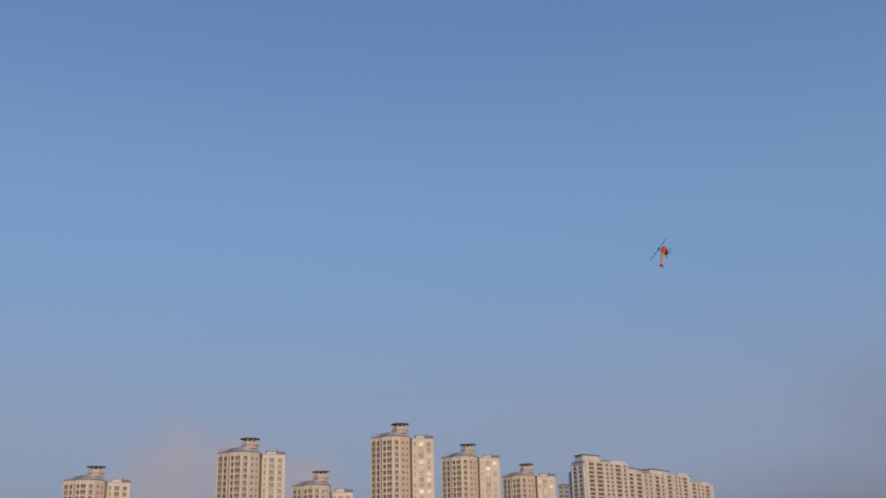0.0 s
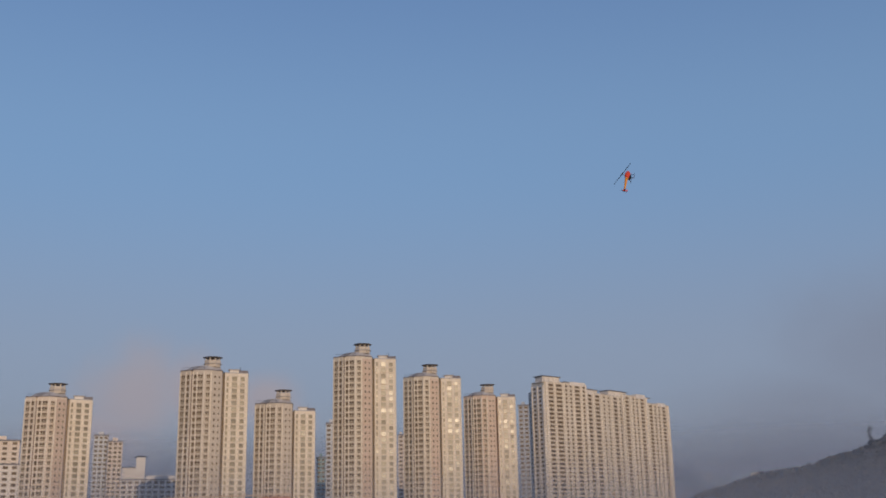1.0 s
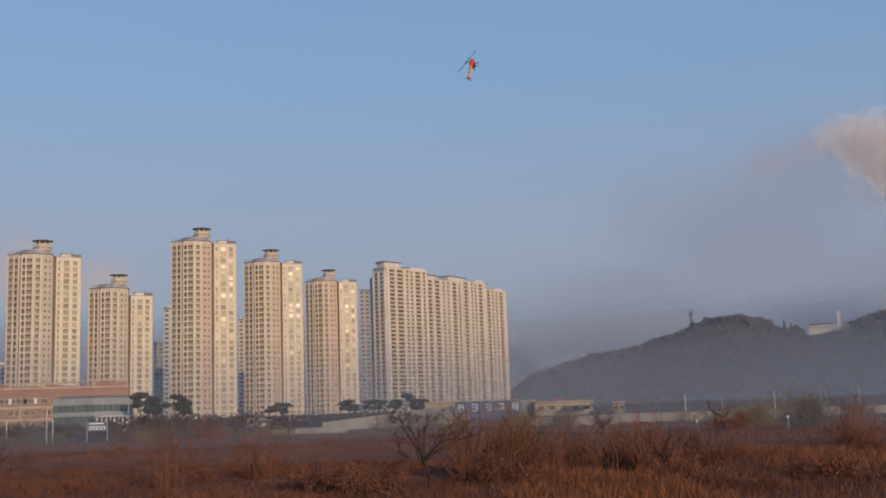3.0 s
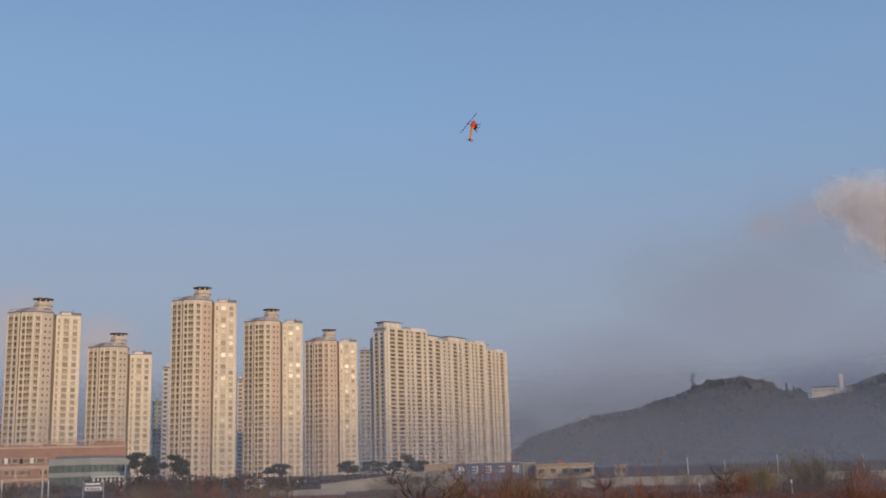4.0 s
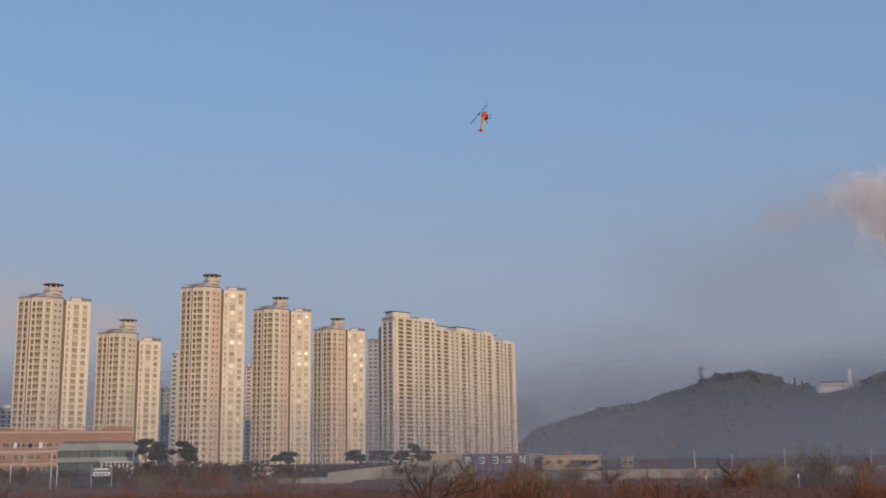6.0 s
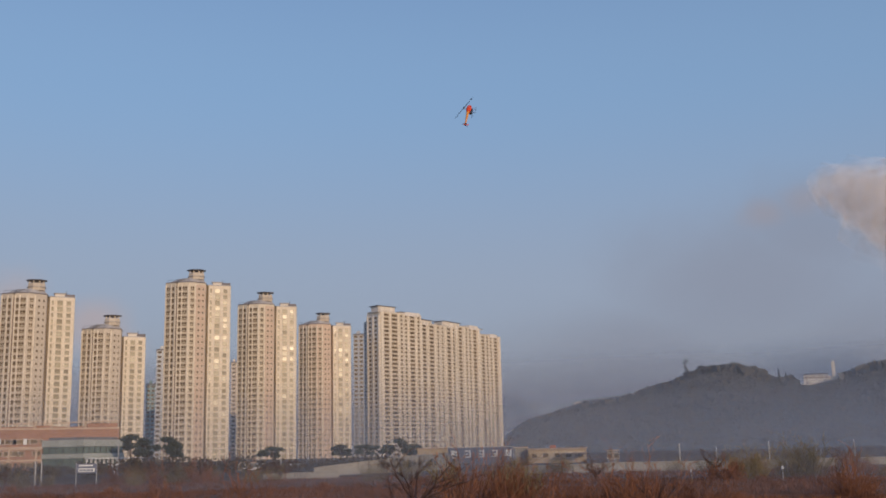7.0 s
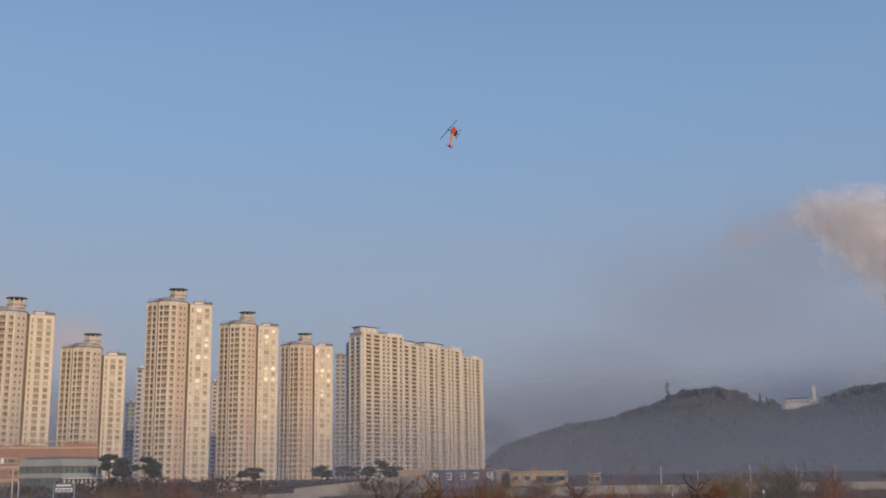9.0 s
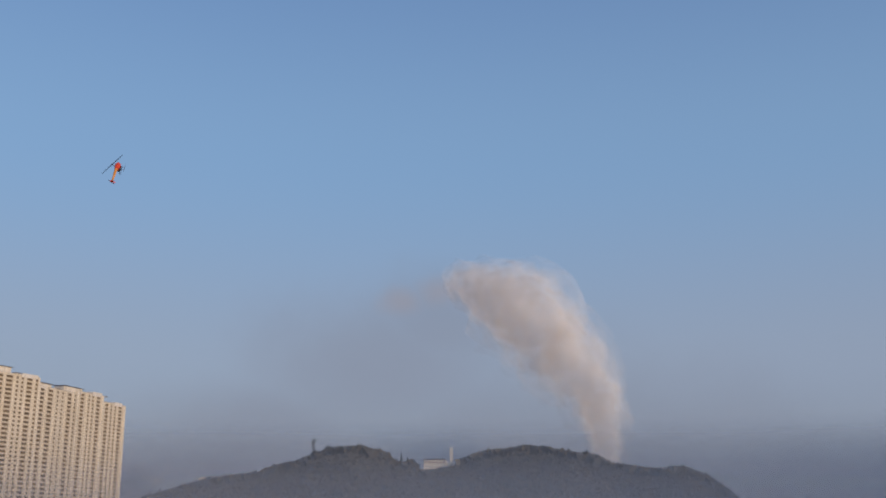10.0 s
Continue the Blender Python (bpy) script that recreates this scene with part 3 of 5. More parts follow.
def tower(az, d, width, base, height, floors, side_drop=0, turn=0.0, tint="cream", label="", bay_tint="salmon"):
    root = empty("apartment_tower", Matrix.Translation(polar(az, d, base)) @ Matrix.Rotation(radians(-az + turn), 4, "Z"), label, "apartment building", "apartment towers")
    k = width / 32.5
    main, side = [(x * k, y * k) for x, y in MAIN], [(x * k, y * k) for x, y in SIDE]
    fh = (height - 1.2) / floors
    drop = side_drop * fh
    part("main_block", prism(bmesh.new(), main, -6, height + 0.6), M[tint], root)
    # paler than the main block: its sunlit look is put into the colour
    part("side_block", prism(bmesh.new(), side, -6, height + 0.2 - drop), M["pale"], root, "side block, sunlight painted as a paler cream")
    # fills the notch; the recess's shade is painted as a dark colour
    part("stair_shaft", prism(bmesh.new(), [(-11.15 * k, -1.0 * k), (-10.35 * k, -1.4 * k), (-10.4 * k, 0.4 * k), (-11.0 * k, 0.5 * k)], -6, height - 1.0), M["shaft"], root, "recessed stair shaft, its shade put into a dark colour")
    # salmon wall with small windows
    a, b = Vector((*main[7], 0)), Vector((*main[8], 0))
    u = (b - a).normalized()
    n = Vector((u.y, -u.x, 0))
    p, q = a + u * 0.3, b - u * 0.2
    part("bay", prism(bmesh.new(), [tuple(v[:2]) for v in (p, p + n * 0.2, q + n * 0.2, q)], -6, height - 0.4), M[bay_tint], root, "salmon painted window bay")
    # roof: thin eaves, low hipped skirt, drum with a flared slab on posts
    part("eave", prism(bmesh.new(), grown(main, 0.25), height + 0.6, height + 1.0, 0, grown(main, 0.1)), M["roofing"], root)
    step = [(x * 0.93 + 0.3, y * 0.93 + 0.5) for x, y in main]
    upper = [(x * 0.60 - 0.3 * k, y * 0.60 + 1.2) for x, y in main]
    part("hipped_roof", prism(bmesh.new(), step, height + 1.0, height + 3.1, 0, upper), M["hiproof"], root, "low pale hipped roof skirt")
    oct_ = lambda r, cx, cy: [(cx + r * math.cos(i * math.pi / 4 + 0.39), cy + r * math.sin(i * math.pi / 4 + 0.39)) for i in range(8)]
    cx, cy = -1.3 * k, 2.5 * k
    lift = part("lift_house", prism(bmesh.new(), oct_(4.1 * k, cx, cy), height + 2.6, height + 5.9), M["stone"], root)
    part("gallery", prism(bmesh.new(), oct_(4.6 * k, cx, cy), height + 4.0, height + 4.25), M["hiproof"], lift)
    for x, y in oct_(3.3 * k, cx, cy):
        part("cap_post", box(bmesh.new(), x - 0.25, x + 0.25, y - 0.25, y + 0.25, height + 5.9, height + 6.9), M["stone"], lift)
    part("cap", prism(bmesh.new(), oct_(3.9 * k, cx, cy), height + 6.9, height + 7.4, 0, oct_(5.0 * k, cx, cy)), M["capgrey"], lift)
    # a rail on posts along the lower roof edge
    rim = [Vector((*q, height + 2.2)) for q in grown(main, -0.8)]
    rail = bmesh.new()
    for q, w_ in zip(rim[1:6], rim[2:7]):
        tube(rail, q, w_, 0.07, 0.07, 4, 0, False)
    part("roof_rail", rail, M["darksteel"], root)
    for q in rim[1:7]:
        part("rail_post", tube(bmesh.new(), (q.x, q.y, height + 0.9), q, 0.06, 0.06, 4), M["darksteel"], root)
    top = height + 0.2 - drop
    part("side_eave", prism(bmesh.new(), grown(side, 0.2), top, top + 0.4, 0, grown(side, 0.05)), M["hiproof"], root)
    part("vent_house", box(bmesh.new(), 7.0 * k, 11.5 * k, 7 * k, 11 * k, top + 0.4, top + 2.0), M["white"], root)
    part("vent_cap", box(bmesh.new(), 6.4 * k, 12.0 * k, 6.5 * k, 11.5 * k, top + 2.0, top + 2.35), M["hiproof"], root)
    part("plant_screen", box(bmesh.new(), 11.6 * k, 15.9 * k, 6.2 * k, 10 * k, top + 0.4, top + 1.7), M["roofing"], root, "dark louvred plant screen")
    part("aerial", tube(bmesh.new(), (12.2 * k, 7.5 * k, top), (12.2 * k, 7.5 * k, top + 3.6), 0.12, 0.08), M["darksteel"], root)
    # a thin ledge round each floor
    ledges = bmesh.new()
    for f in range(1, floors + 1):
        prism(ledges, grown(main, 0.08), fh * f - 0.08, fh * f + 0.08)
        if f <= floors - side_drop:
            prism(ledges, grown(side, 0.08), fh * f - 0.08, fh * f + 0.08)
    tagged(part("floor_ledges", ledges, M[tint], root), kind="stuff")
    # windows, facet by facet
    budget = [300]
    hi = min(1.95, fh * 0.66)
    out = [tuple((Vector((*q, 0)) + n * 0.22)[:2]) for q in (main[7], main[8])]
    rest = facade_windows(root, out[0], out[1], [(0.32, 1.0 * k, 1.15, "plain"), (0.72, 0.8 * k, 1.05, "plain")], floors, fh, 0, budget)
    rest += facade_windows(root, main[5], main[6], [(0.20, 1.35 * k, hi, "plain"), (0.64, 2.5 * k, hi, "balcony")], floors, fh, 0, budget)
    rest += facade_windows(root, main[6], main[7], [(0.52, 1.7 * k, hi, "balcony")], floors, fh, 0, budget)
    rest += facade_windows(root, main[1], main[2], [(0.28, 2.1 * k, hi, "balcony"), (0.74, 1.5 * k, hi, "plain")], floors, fh, 0, budget)
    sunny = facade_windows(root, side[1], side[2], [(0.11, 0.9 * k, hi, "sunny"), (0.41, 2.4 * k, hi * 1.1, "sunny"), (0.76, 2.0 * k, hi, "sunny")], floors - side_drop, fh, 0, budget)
    wall_top = height - 0.2
    for i, j, shares in ((1, 2, (0.03, 0.55, 0.97)), (5, 6, (0.03, 0.38, 0.95)), (6, 7, (0.97,))):
        for sh in shares:
            rib(main[i], main[j], sh, 0.55, 0.32, -6, wall_top, M["pale"], root)
    for sh in (0.02, 0.24, 0.59, 0.97):
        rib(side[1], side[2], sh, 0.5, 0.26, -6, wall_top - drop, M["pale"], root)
    joined("lower_windows", rest, root, PANES[0])
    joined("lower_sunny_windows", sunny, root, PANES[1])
    return root


def height_for(d, base, elevation):
    return EYE.z + d * math.tan(radians(elevation)) - base


TOWER_TEXT = "cream and salmon high-rise apartment tower in low sun"
# azimuth of its middle, distance, width, base, elevation of the eaves, floors
tower(-27.2, 548, 31.0, 4, height_for(548, 5, 6.95), 23, 0, 0, "cream", TOWER_TEXT)
tower(-19.60, 525, 32.3, 4, height_for(525, 5, 8.42), 26, 0, 0, "stone", "pale high-rise apartment tower with glinting windows", "stone")
tower(-15.90, 535, 29.6, 4, height_for(535, 5, 6.74), 22, 1, 0, "stone", "pale apartment tower with a lower side block behind the mall", "stone")
tower(-11.73, 540, 31.8, 4, height_for(540, 5, 9.16), 29, 0, 0, "sand", "tallest cream and salmon apartment tower in low morning sun")
tower(-8.14, 580, 31.4, 4, height_for(580, 5, 8.06), 28, 0, 0, "sand", TOWER_TEXT)
tower(-5.11, 630, 30.6, 4, height_for(630, 5, 7.00), 26, 0, 0, "salmon", "salmon-tinted apartment tower with a pale side block")


def slab(x0, y0, x1, y1, base, floors, fh, columns, ribs, depth, tint, root, budget, raised=(), caps=()):
    """One wing of a slab block between two plan points; raised: stretches of higher parapet; caps: lift houses under flared slabs."""
    a, b = Vector((x0, y0, 0)), Vector((x1, y1, 0))
    u = (b - a).normalized()
    n = Vector((u.y, -u.x, 0))
    h = floors * fh
    flat = lambda *vs: [tuple(v[:2]) for v in vs]
    plan = flat(a, b, b - n * depth, a - n * depth)
    part("wing", prism(bmesh.new(), plan, base - 6, base + h + 0.9), M[tint], root)
    part("coping", prism(bmesh.new(), grown(plan, 0.25), base + h + 0.9, base + h + 1.15), M["hiproof"], root)
    for s0, s1, up in raised:
        p, q = a + (b - a) * s0, a + (b - a) * s1
        part("raised_parapet", prism(bmesh.new(), flat(p + n * 0.3, q + n * 0.3, q - n * 5, p - n * 5), base + h - 0.6, base + h + up), M["white"], root)
    for s0, s1, low, up in caps:
        p, q = a + (b - a) * s0, a + (b - a) * s1
        inner = flat(p + u * 1.5 - n * 0.5, q - u * 1.5 - n * 0.5, q - u * 1.5 - n * 8, p + u * 1.5 - n * 8)
        house = part("lift_house", prism(bmesh.new(), inner, base + h + 0.5, base + h + up - 0.8), M["white"], root)
        part("cap", prism(bmesh.new(), inner, base + h + up - 0.8, base + h + up - 0.35, 0, flat(p + n, q + n, q - n * 9.5, p - n * 9.5)), M["capgrey"], house)
        for i in range(4):
            c = p + (q - p) * (0.14 + 0.24 * i) + n * 0.1
            part("cap_post", box(bmesh.new(), c.x - 0.3, c.x + 0.3, c.y - 0.3, c.y + 0.3, base + h + low, base + h + up - 0.8), M["white"], house)
    for share_, wide, proud in ribs:
        rib((x0, y0), (x1, y1), share_, wide, proud, base - 6, base + h + 0.7, M["pale"], root)
    ledges = bmesh.new()
    for f in range(1, floors):
        p, q = a + n * 0.12, b + n * 0.12
        prism(ledges, flat(p, q, q - n * 0.3, p - n * 0.3), base + fh * f - 0.12, base + fh * f + 0.12)
    tagged(part("floor_ledges", ledges, M[tint], root), kind="stuff")
    return facade_windows(root, a[:2], b[:2], columns, floors, fh, base, budget)


def long_block():
    root = empty("apartment_block", Matrix.Identity(4), "long pale slab apartment block with four stepped wings", "apartment building")
    base, fh = 4.0, 2.85
    budget = [300]
    rest = []
    # azimuth and distance of the wing ends along the receding front, eaves, window columns as shares of the wing
    wings = (((-2.20, 748), (-0.03, 775), 7.58, (0.155, 0.35, 0.525, 0.635, 0.79, 0.95), ((0.05, 2.2, 0.8), (0.255, 0.7, 0.4), (0.455, 0.5, 0.35), (0.70, 0.7, 0.4), (0.885, 0.7, 0.4), (0.99, 1.3, 0.8)),
              ((0.62, 0.98, 2.1),), ((-0.06, 0.42, 0.5, 5.2), (0.46, 0.60, 0.5, 2.2))),
             ((-0.03, 776), (1.80, 813), 6.95, (0.10, 0.31, 0.50, 0.63, 0.815, 0.965), ((0.02, 1.0, 0.8), (0.205, 0.6, 0.4), (0.42, 0.5, 0.35), (0.715, 0.7, 0.4), (0.91, 0.6, 0.4)),
              ((0.05, 0.20, 1.4),), ((-0.04, 0.36, 0.5, 3.6), (0.45, 0.58, 0.5, 1.6), (0.62, 1.2, 0.5, 5.0))),
             ((1.80, 814), (3.12, 843), 6.76, (0.21, 0.46, 0.60, 0.80), ((0.02, 1.6, 0.9), (0.37, 0.6, 0.4), (0.53, 0.4, 0.3), (0.69, 0.6, 0.4), (0.95, 1.8, 0.8)), ((0.58, 0.92, 2.6),), ((0.98, 1.14, 0.2, 1.3),)),
             ((3.12, 845), (4.20, 872), 6.26, (0.15, 0.36, 0.54, 0.76), ((0.26, 0.5, 0.35), (0.45, 0.5, 0.3), (0.63, 0.6, 0.4), (0.95, 2.2, 0.8)), ((0.5, 0.84, 2.2),), ()))
    for start, end, eaves, shares, ribs, raised, caps in wings:
        p, q = polar(*start), polar(*end)
        h = height_for(start[1], base, eaves)
        floors = round(h / fh)
        small = (2, 3, 5) if len(shares) == 6 else (1, 2)
        k = (q - p).length / 31.0
        cols = [(s_, 1.9 if i in small else (5.4 if i == 1 else 4.5) * min(1.0, k + 0.15), 1.5 if i in small else 1.7, "plain" if i in small else "loggia") for i, s_ in enumerate(shares)]
        rest += slab(p.x, p.y, q.x, q.y, base, floors, h / floors, cols, ribs, 13, "sand", root, budget, raised, caps)
    # shaded end of the block, in two steps that turn away
    p, q = polar(*wings[0][0]), polar(*wings[0][1])
    u = (q - p).normalized()
    n = Vector((u.y, -u.x, 0))
    far = p - n * 13
    h = height_for(748, base, 7.40)
    ribs = ((0.06, 0.9, 0.4), (0.5, 0.7, 0.4), (0.94, 0.9, 0.4))
    rest += slab(far.x - u.x * 0.6, far.y - u.y * 0.6, p.x - u.x * 0.6, p.y - u.y * 0.6, base, 33, h / 33, [(0.28, 2.4, 1.6, "plain"), (0.72, 2.4, 1.6, "plain")], ribs, 0.8, "white", root, budget)
    a, b = polar(-3.04, 778), polar(-2.86, 768)
    h = height_for(768, base, 7.05)
    rest += slab(a.x, a.y, b.x, b.y, base, 32, h / 32, [(0.5, 2.6, 1.5, "plain")], ((0.1, 0.8, 0.3), (0.9, 0.8, 0.3)), 7, "white", root, budget)
    joined("lower_windows", rest, root, PANES[0])


long_block()


def back_block(az0, az1, d, elevation, tint, label, columns=3, name="apartment_block"):
    root = empty(name, Matrix.Translation(polar((az0 + az1) / 2, d, 4)) @ Matrix.Rotation(radians(-(az0 + az1) / 2), 4, "Z"), label, "apartment building")
    w = d * math.tan(radians(az1 - az0))
    h = height_for(d, 4, elevation)
    floors = max(2, round(h / 2.9))
    plan = [(-w / 2, 0), (w / 2, 0), (w / 2, 14), (-w / 2, 14)]
    part("wall", prism(bmesh.new(), plan, -6, h), M[tint], root)
    part("eave", prism(bmesh.new(), grown(plan, 0.6), h, h + 0.8), M["roofing"], root)
    part("lift_house", box(bmesh.new(), -w * 0.2, w * 0.15, 3, 9, h + 0.8, h + 3.0), M[tint], root)
    budget = [300]
    cols = [((i + 0.5) / columns, min(2.4, 0.62 * w / columns), 1.5, "plain") for i in range(columns)]
    joined("lower_windows", facade_windows(root, plan[0], plan[1], cols, floors, h / floors, 0, budget), root, PANES[0])
    return root


# grey and palegrey blocks have their shade put into the wall colour
back_block(-25.45, -24.75, 760, 5.05, "palegrey", "apartment block behind the towers, its shade painted in grey")
back_block(-24.75, -24.05, 752, 4.75, "cream", "cream apartment block with a shaded neighbour")
back_block(-24.05, -20.0, 700, 2.85, "white", "low white apartment slab behind the mall", 13)
back_block(-14.25, -13.80, 760, 3.9, "teal", "narrow teal glazed block between two towers", 2)
back_block(-13.78, -13.2, 700, 5.65, "palegrey", "block behind the tallest tower, its shade painted in grey", 2)
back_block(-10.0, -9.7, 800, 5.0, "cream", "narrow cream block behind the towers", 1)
back_block(-3.62, -3.06, 742, 6.4, "grey", "apartment block behind the slab, its shade painted in grey", 2)
back_block(-30.7, -28.9, 660, 4.75, "cream", "cream mid-rise block at the end of the row", 4)
back_block(-32.95, -31.4, 680, 5.1, "cream", "cream block with a dark roof edge", 4)
back_block(-35.0, -33.25, 700, 5.35, "palegrey", "block at the end of the row, its shade painted in grey", 4)
back_block(-32.2, -28.85, 600, 3.6, "white", "low white block at the end of the row", 8)


def gable_house(az, d, width, eaves, top, label):
    root = empty("house", Matrix.Translation(polar(az, d, 4)) @ Matrix.Rotation(radians(-az), 4, "Z"), label, "building")
    h, t = height_for(d, 4, eaves), height_for(d, 4, top)
    part("wall", box(bmesh.new(), -width / 2, width / 2, 0, 12, -4, h), M["white"], root)
    part("upper_wall", box(bmesh.new(), width * 0.1, width / 2, 1, 9, h, t), M["white"], root)
    bm = bmesh.new()
    prism(bm, [(width * 0.02, 0.4), (width * 0.6, 0.4), (width * 0.6, 10), (width * 0.02, 10)], t, t + 1.4, 0, [(width * 0.22, 4), (width * 0.4, 4), (width * 0.4, 6), (width * 0.22, 6)])
    part("roof", bm, M["roofing"], root)
    part("low_roof", box(bmesh.new(), -width * 0.53, width * 0.1, -0.4, 12, h, h + 0.6), M["roofing"], root)


gable_house(-23.45, 780, 15, 3.45, 4.0, "pale stepped house with a hipped grey roof")


# ---- mall, glass pavilion ----
def mall():
    a0, a1, d = -26.2, -15.5, 335
    mid = (a0 + a1) / 2
    root = empty("shopping_mall", Matrix.Translation(polar(mid, d, 2.4)) @ Matrix.Rotation(radians(-mid), 4, "Z"), "long low terracotta shopping mall with banded walls", "mall")
    w = d * math.tan(radians(a1 - a0))
    h = height_for(d, 2.4, 1.72)
    x0, x1 = -w / 2, w / 2
    part("lower_storey", box(bmesh.new(), x0, x1, 0, 40, -4, h * 0.52), M["brick"], root)
    part("upper_storey", box(bmesh.new(), x0 + 6, x1, 4, 40, h * 0.52, h), M["brick"], root)
    part("ledge", box(bmesh.new(), x0 - 0.4, x1 + 0.4, -0.5, 4.5, h * 0.50, h * 0.58), M["trimstone"], root)
    part("band", box(bmesh.new(), x0 - 0.2, x1 + 0.2, -0.3, 0.0, h * 0.22, h * 0.27), M["trimstone"], root)
    part("parapet", box(bmesh.new(), x0 + 5.7, x1 + 0.3, 3.7, 40, h, h + 0.5), M["trimstone"], root)
    # roof frame over the right half: posts under a long cap, some bays filled
    s0, s1 = x0 + w * 0.40, x1
    n = 8
    for i in range(n):
        xa, xb = s0 + (s1 - s0) * i / n, s0 + (s1 - s0) * (i + 1) / n
        up = h + 1.5 + 0.10 * i
        part("fin", box(bmesh.new(), xa - 0.25, xa + 0.25, 4.6, 6.8, h * 0.62, up), M["trimstone"], root)
        part("cap_beam", box(bmesh.new(), xa - 0.2, xb + 0.2, 5.0, 7.0, up, up + 0.3), M["trimstone"], root)
        part("screen_panel", box(bmesh.new(), xa + 0.35, xb - 0.35, 6.2, 6.6, h + 0.45, h + (0.9 if i % 3 else 1.3)), M["brick"], root)
    part("end_block", box(bmesh.new(), s1 - 9, s1 - 0.4, 4.2, 14, h + 0.5, h + 1.7), M["brick"], root)
    part("plant_room", box(bmesh.new(), x0 + w * 0.3, x0 + w * 0.36, 12, 18, h + 0.5, h + 1.6), M["trimstone"], root)
    budget = [300]
    rnd = random.Random(3)
    row = lambda n_, odds: [((i + 0.5) / n_ + rnd.uniform(-0.006, 0.006), rnd.choice((0.8, 1.4, 2.2, 3.0)), 1.25, "plain") for i in range(n_) if rnd.random() < odds]
    facade_windows(root, (x0, 0), (x1, 0), row(34, 0.8), 1, h * 0.2, h * 0.30, budget)
    facade_windows(root, (x0, 0), (x1, 0), row(30, 0.8), 1, h * 0.2, h * 0.02, budget)
    facade_windows(root, (x0 + 6, 4), (x1, 4), row(30, 0.7), 1, h * 0.16, h * 0.62, budget)
    for i in range(9):
        x = x0 + w * (0.06 + 0.115 * i)
        part("pier", box(bmesh.new(), x - 0.3, x + 0.3, -0.25, 0.1, -3, h * 0.5), M["trimstone"], root)
    for x in (x0 + w * 0.22, x0 + w * 0.47, x0 + w * 0.58):
        part("signboard", box(bmesh.new(), x, x + 0.9, 3.7, 3.95, h * 0.64, h * 0.78), M["signwhite"], root, "small white signboard")


mall()


def pavilion():
    a0, a1, d = -19.2, -15.4, 292
    mid = (a0 + a1) / 2
    root = empty("glass_pavilion", Matrix.Translation(polar(mid, d, 1.8)) @ Matrix.Rotation(radians(-mid - 8), 4, "Z"), "two-storey corner pavilion with green glass bands and pale fascia", "building")
    w = d * math.tan(radians(a1 - a0)) * 0.98
    h = height_for(d, 1.8, 1.18)
    cx = w * 0.05
    front, flank = [(-w / 2, 2), (cx, -2.5)], [(cx, -2.5), (w / 2, 7)]
    plan = [front[0], front[1], flank[1], (w / 2 - 2, 22), (-w / 2, 22)]
    part("core", prism(bmesh.new(), plan, -4, h - 0.4), M["greenglass"], root, "dark green glazing")
    for z0, z1, tone in ((h - 1.7, h, "fascia"), (h * 0.44, h * 0.58, "fascia"), (-1.0, h * 0.08, "concrete")):
        part("fascia", prism(bmesh.new(), grown(plan, 0.4), z0, z1), M[tone], root)
    part("roof", prism(bmesh.new(), grown(plan, -1.5), h, h + 0.7), M["roofing"], root)
    for a, b, n in ((*front, 6), (*flank, 7)):
        a, b = Vector((*a, 0)), Vector((*b, 0))
        for i in range(n + 1):
            p = a + (b - a) * i / n
            part("mullion", box(bmesh.new(), p.x - 0.09, p.x + 0.09, p.y - 0.2, p.y + 0.1, h * 0.08, h - 1.3), M["darksteel"], root)
    a, b = Vector((*flank[0], 0)), Vector((*flank[1], 0))
    for i in range(9):
        p = a + (b - a) * (0.12 + 0.86 * i / 8)
        part("column", box(bmesh.new(), p.x - 0.25, p.x + 0.25, p.y - 1.9, p.y - 1.4, -3, h * 0.40), M["signwhite"], root, "white entrance column")
    u = (b - a).normalized()
    n = Vector((u.y, -u.x, 0))
    q = b + u * 6
    part("entrance_canopy", prism(bmesh.new(), [tuple(v[:2]) for v in (a + n * 2.3, q + n * 2.3, q + n * 0.5, a + n * 0.5)], h * 0.40, h * 0.44), M["signwhite"], root, "white entrance canopy")


pavilion()


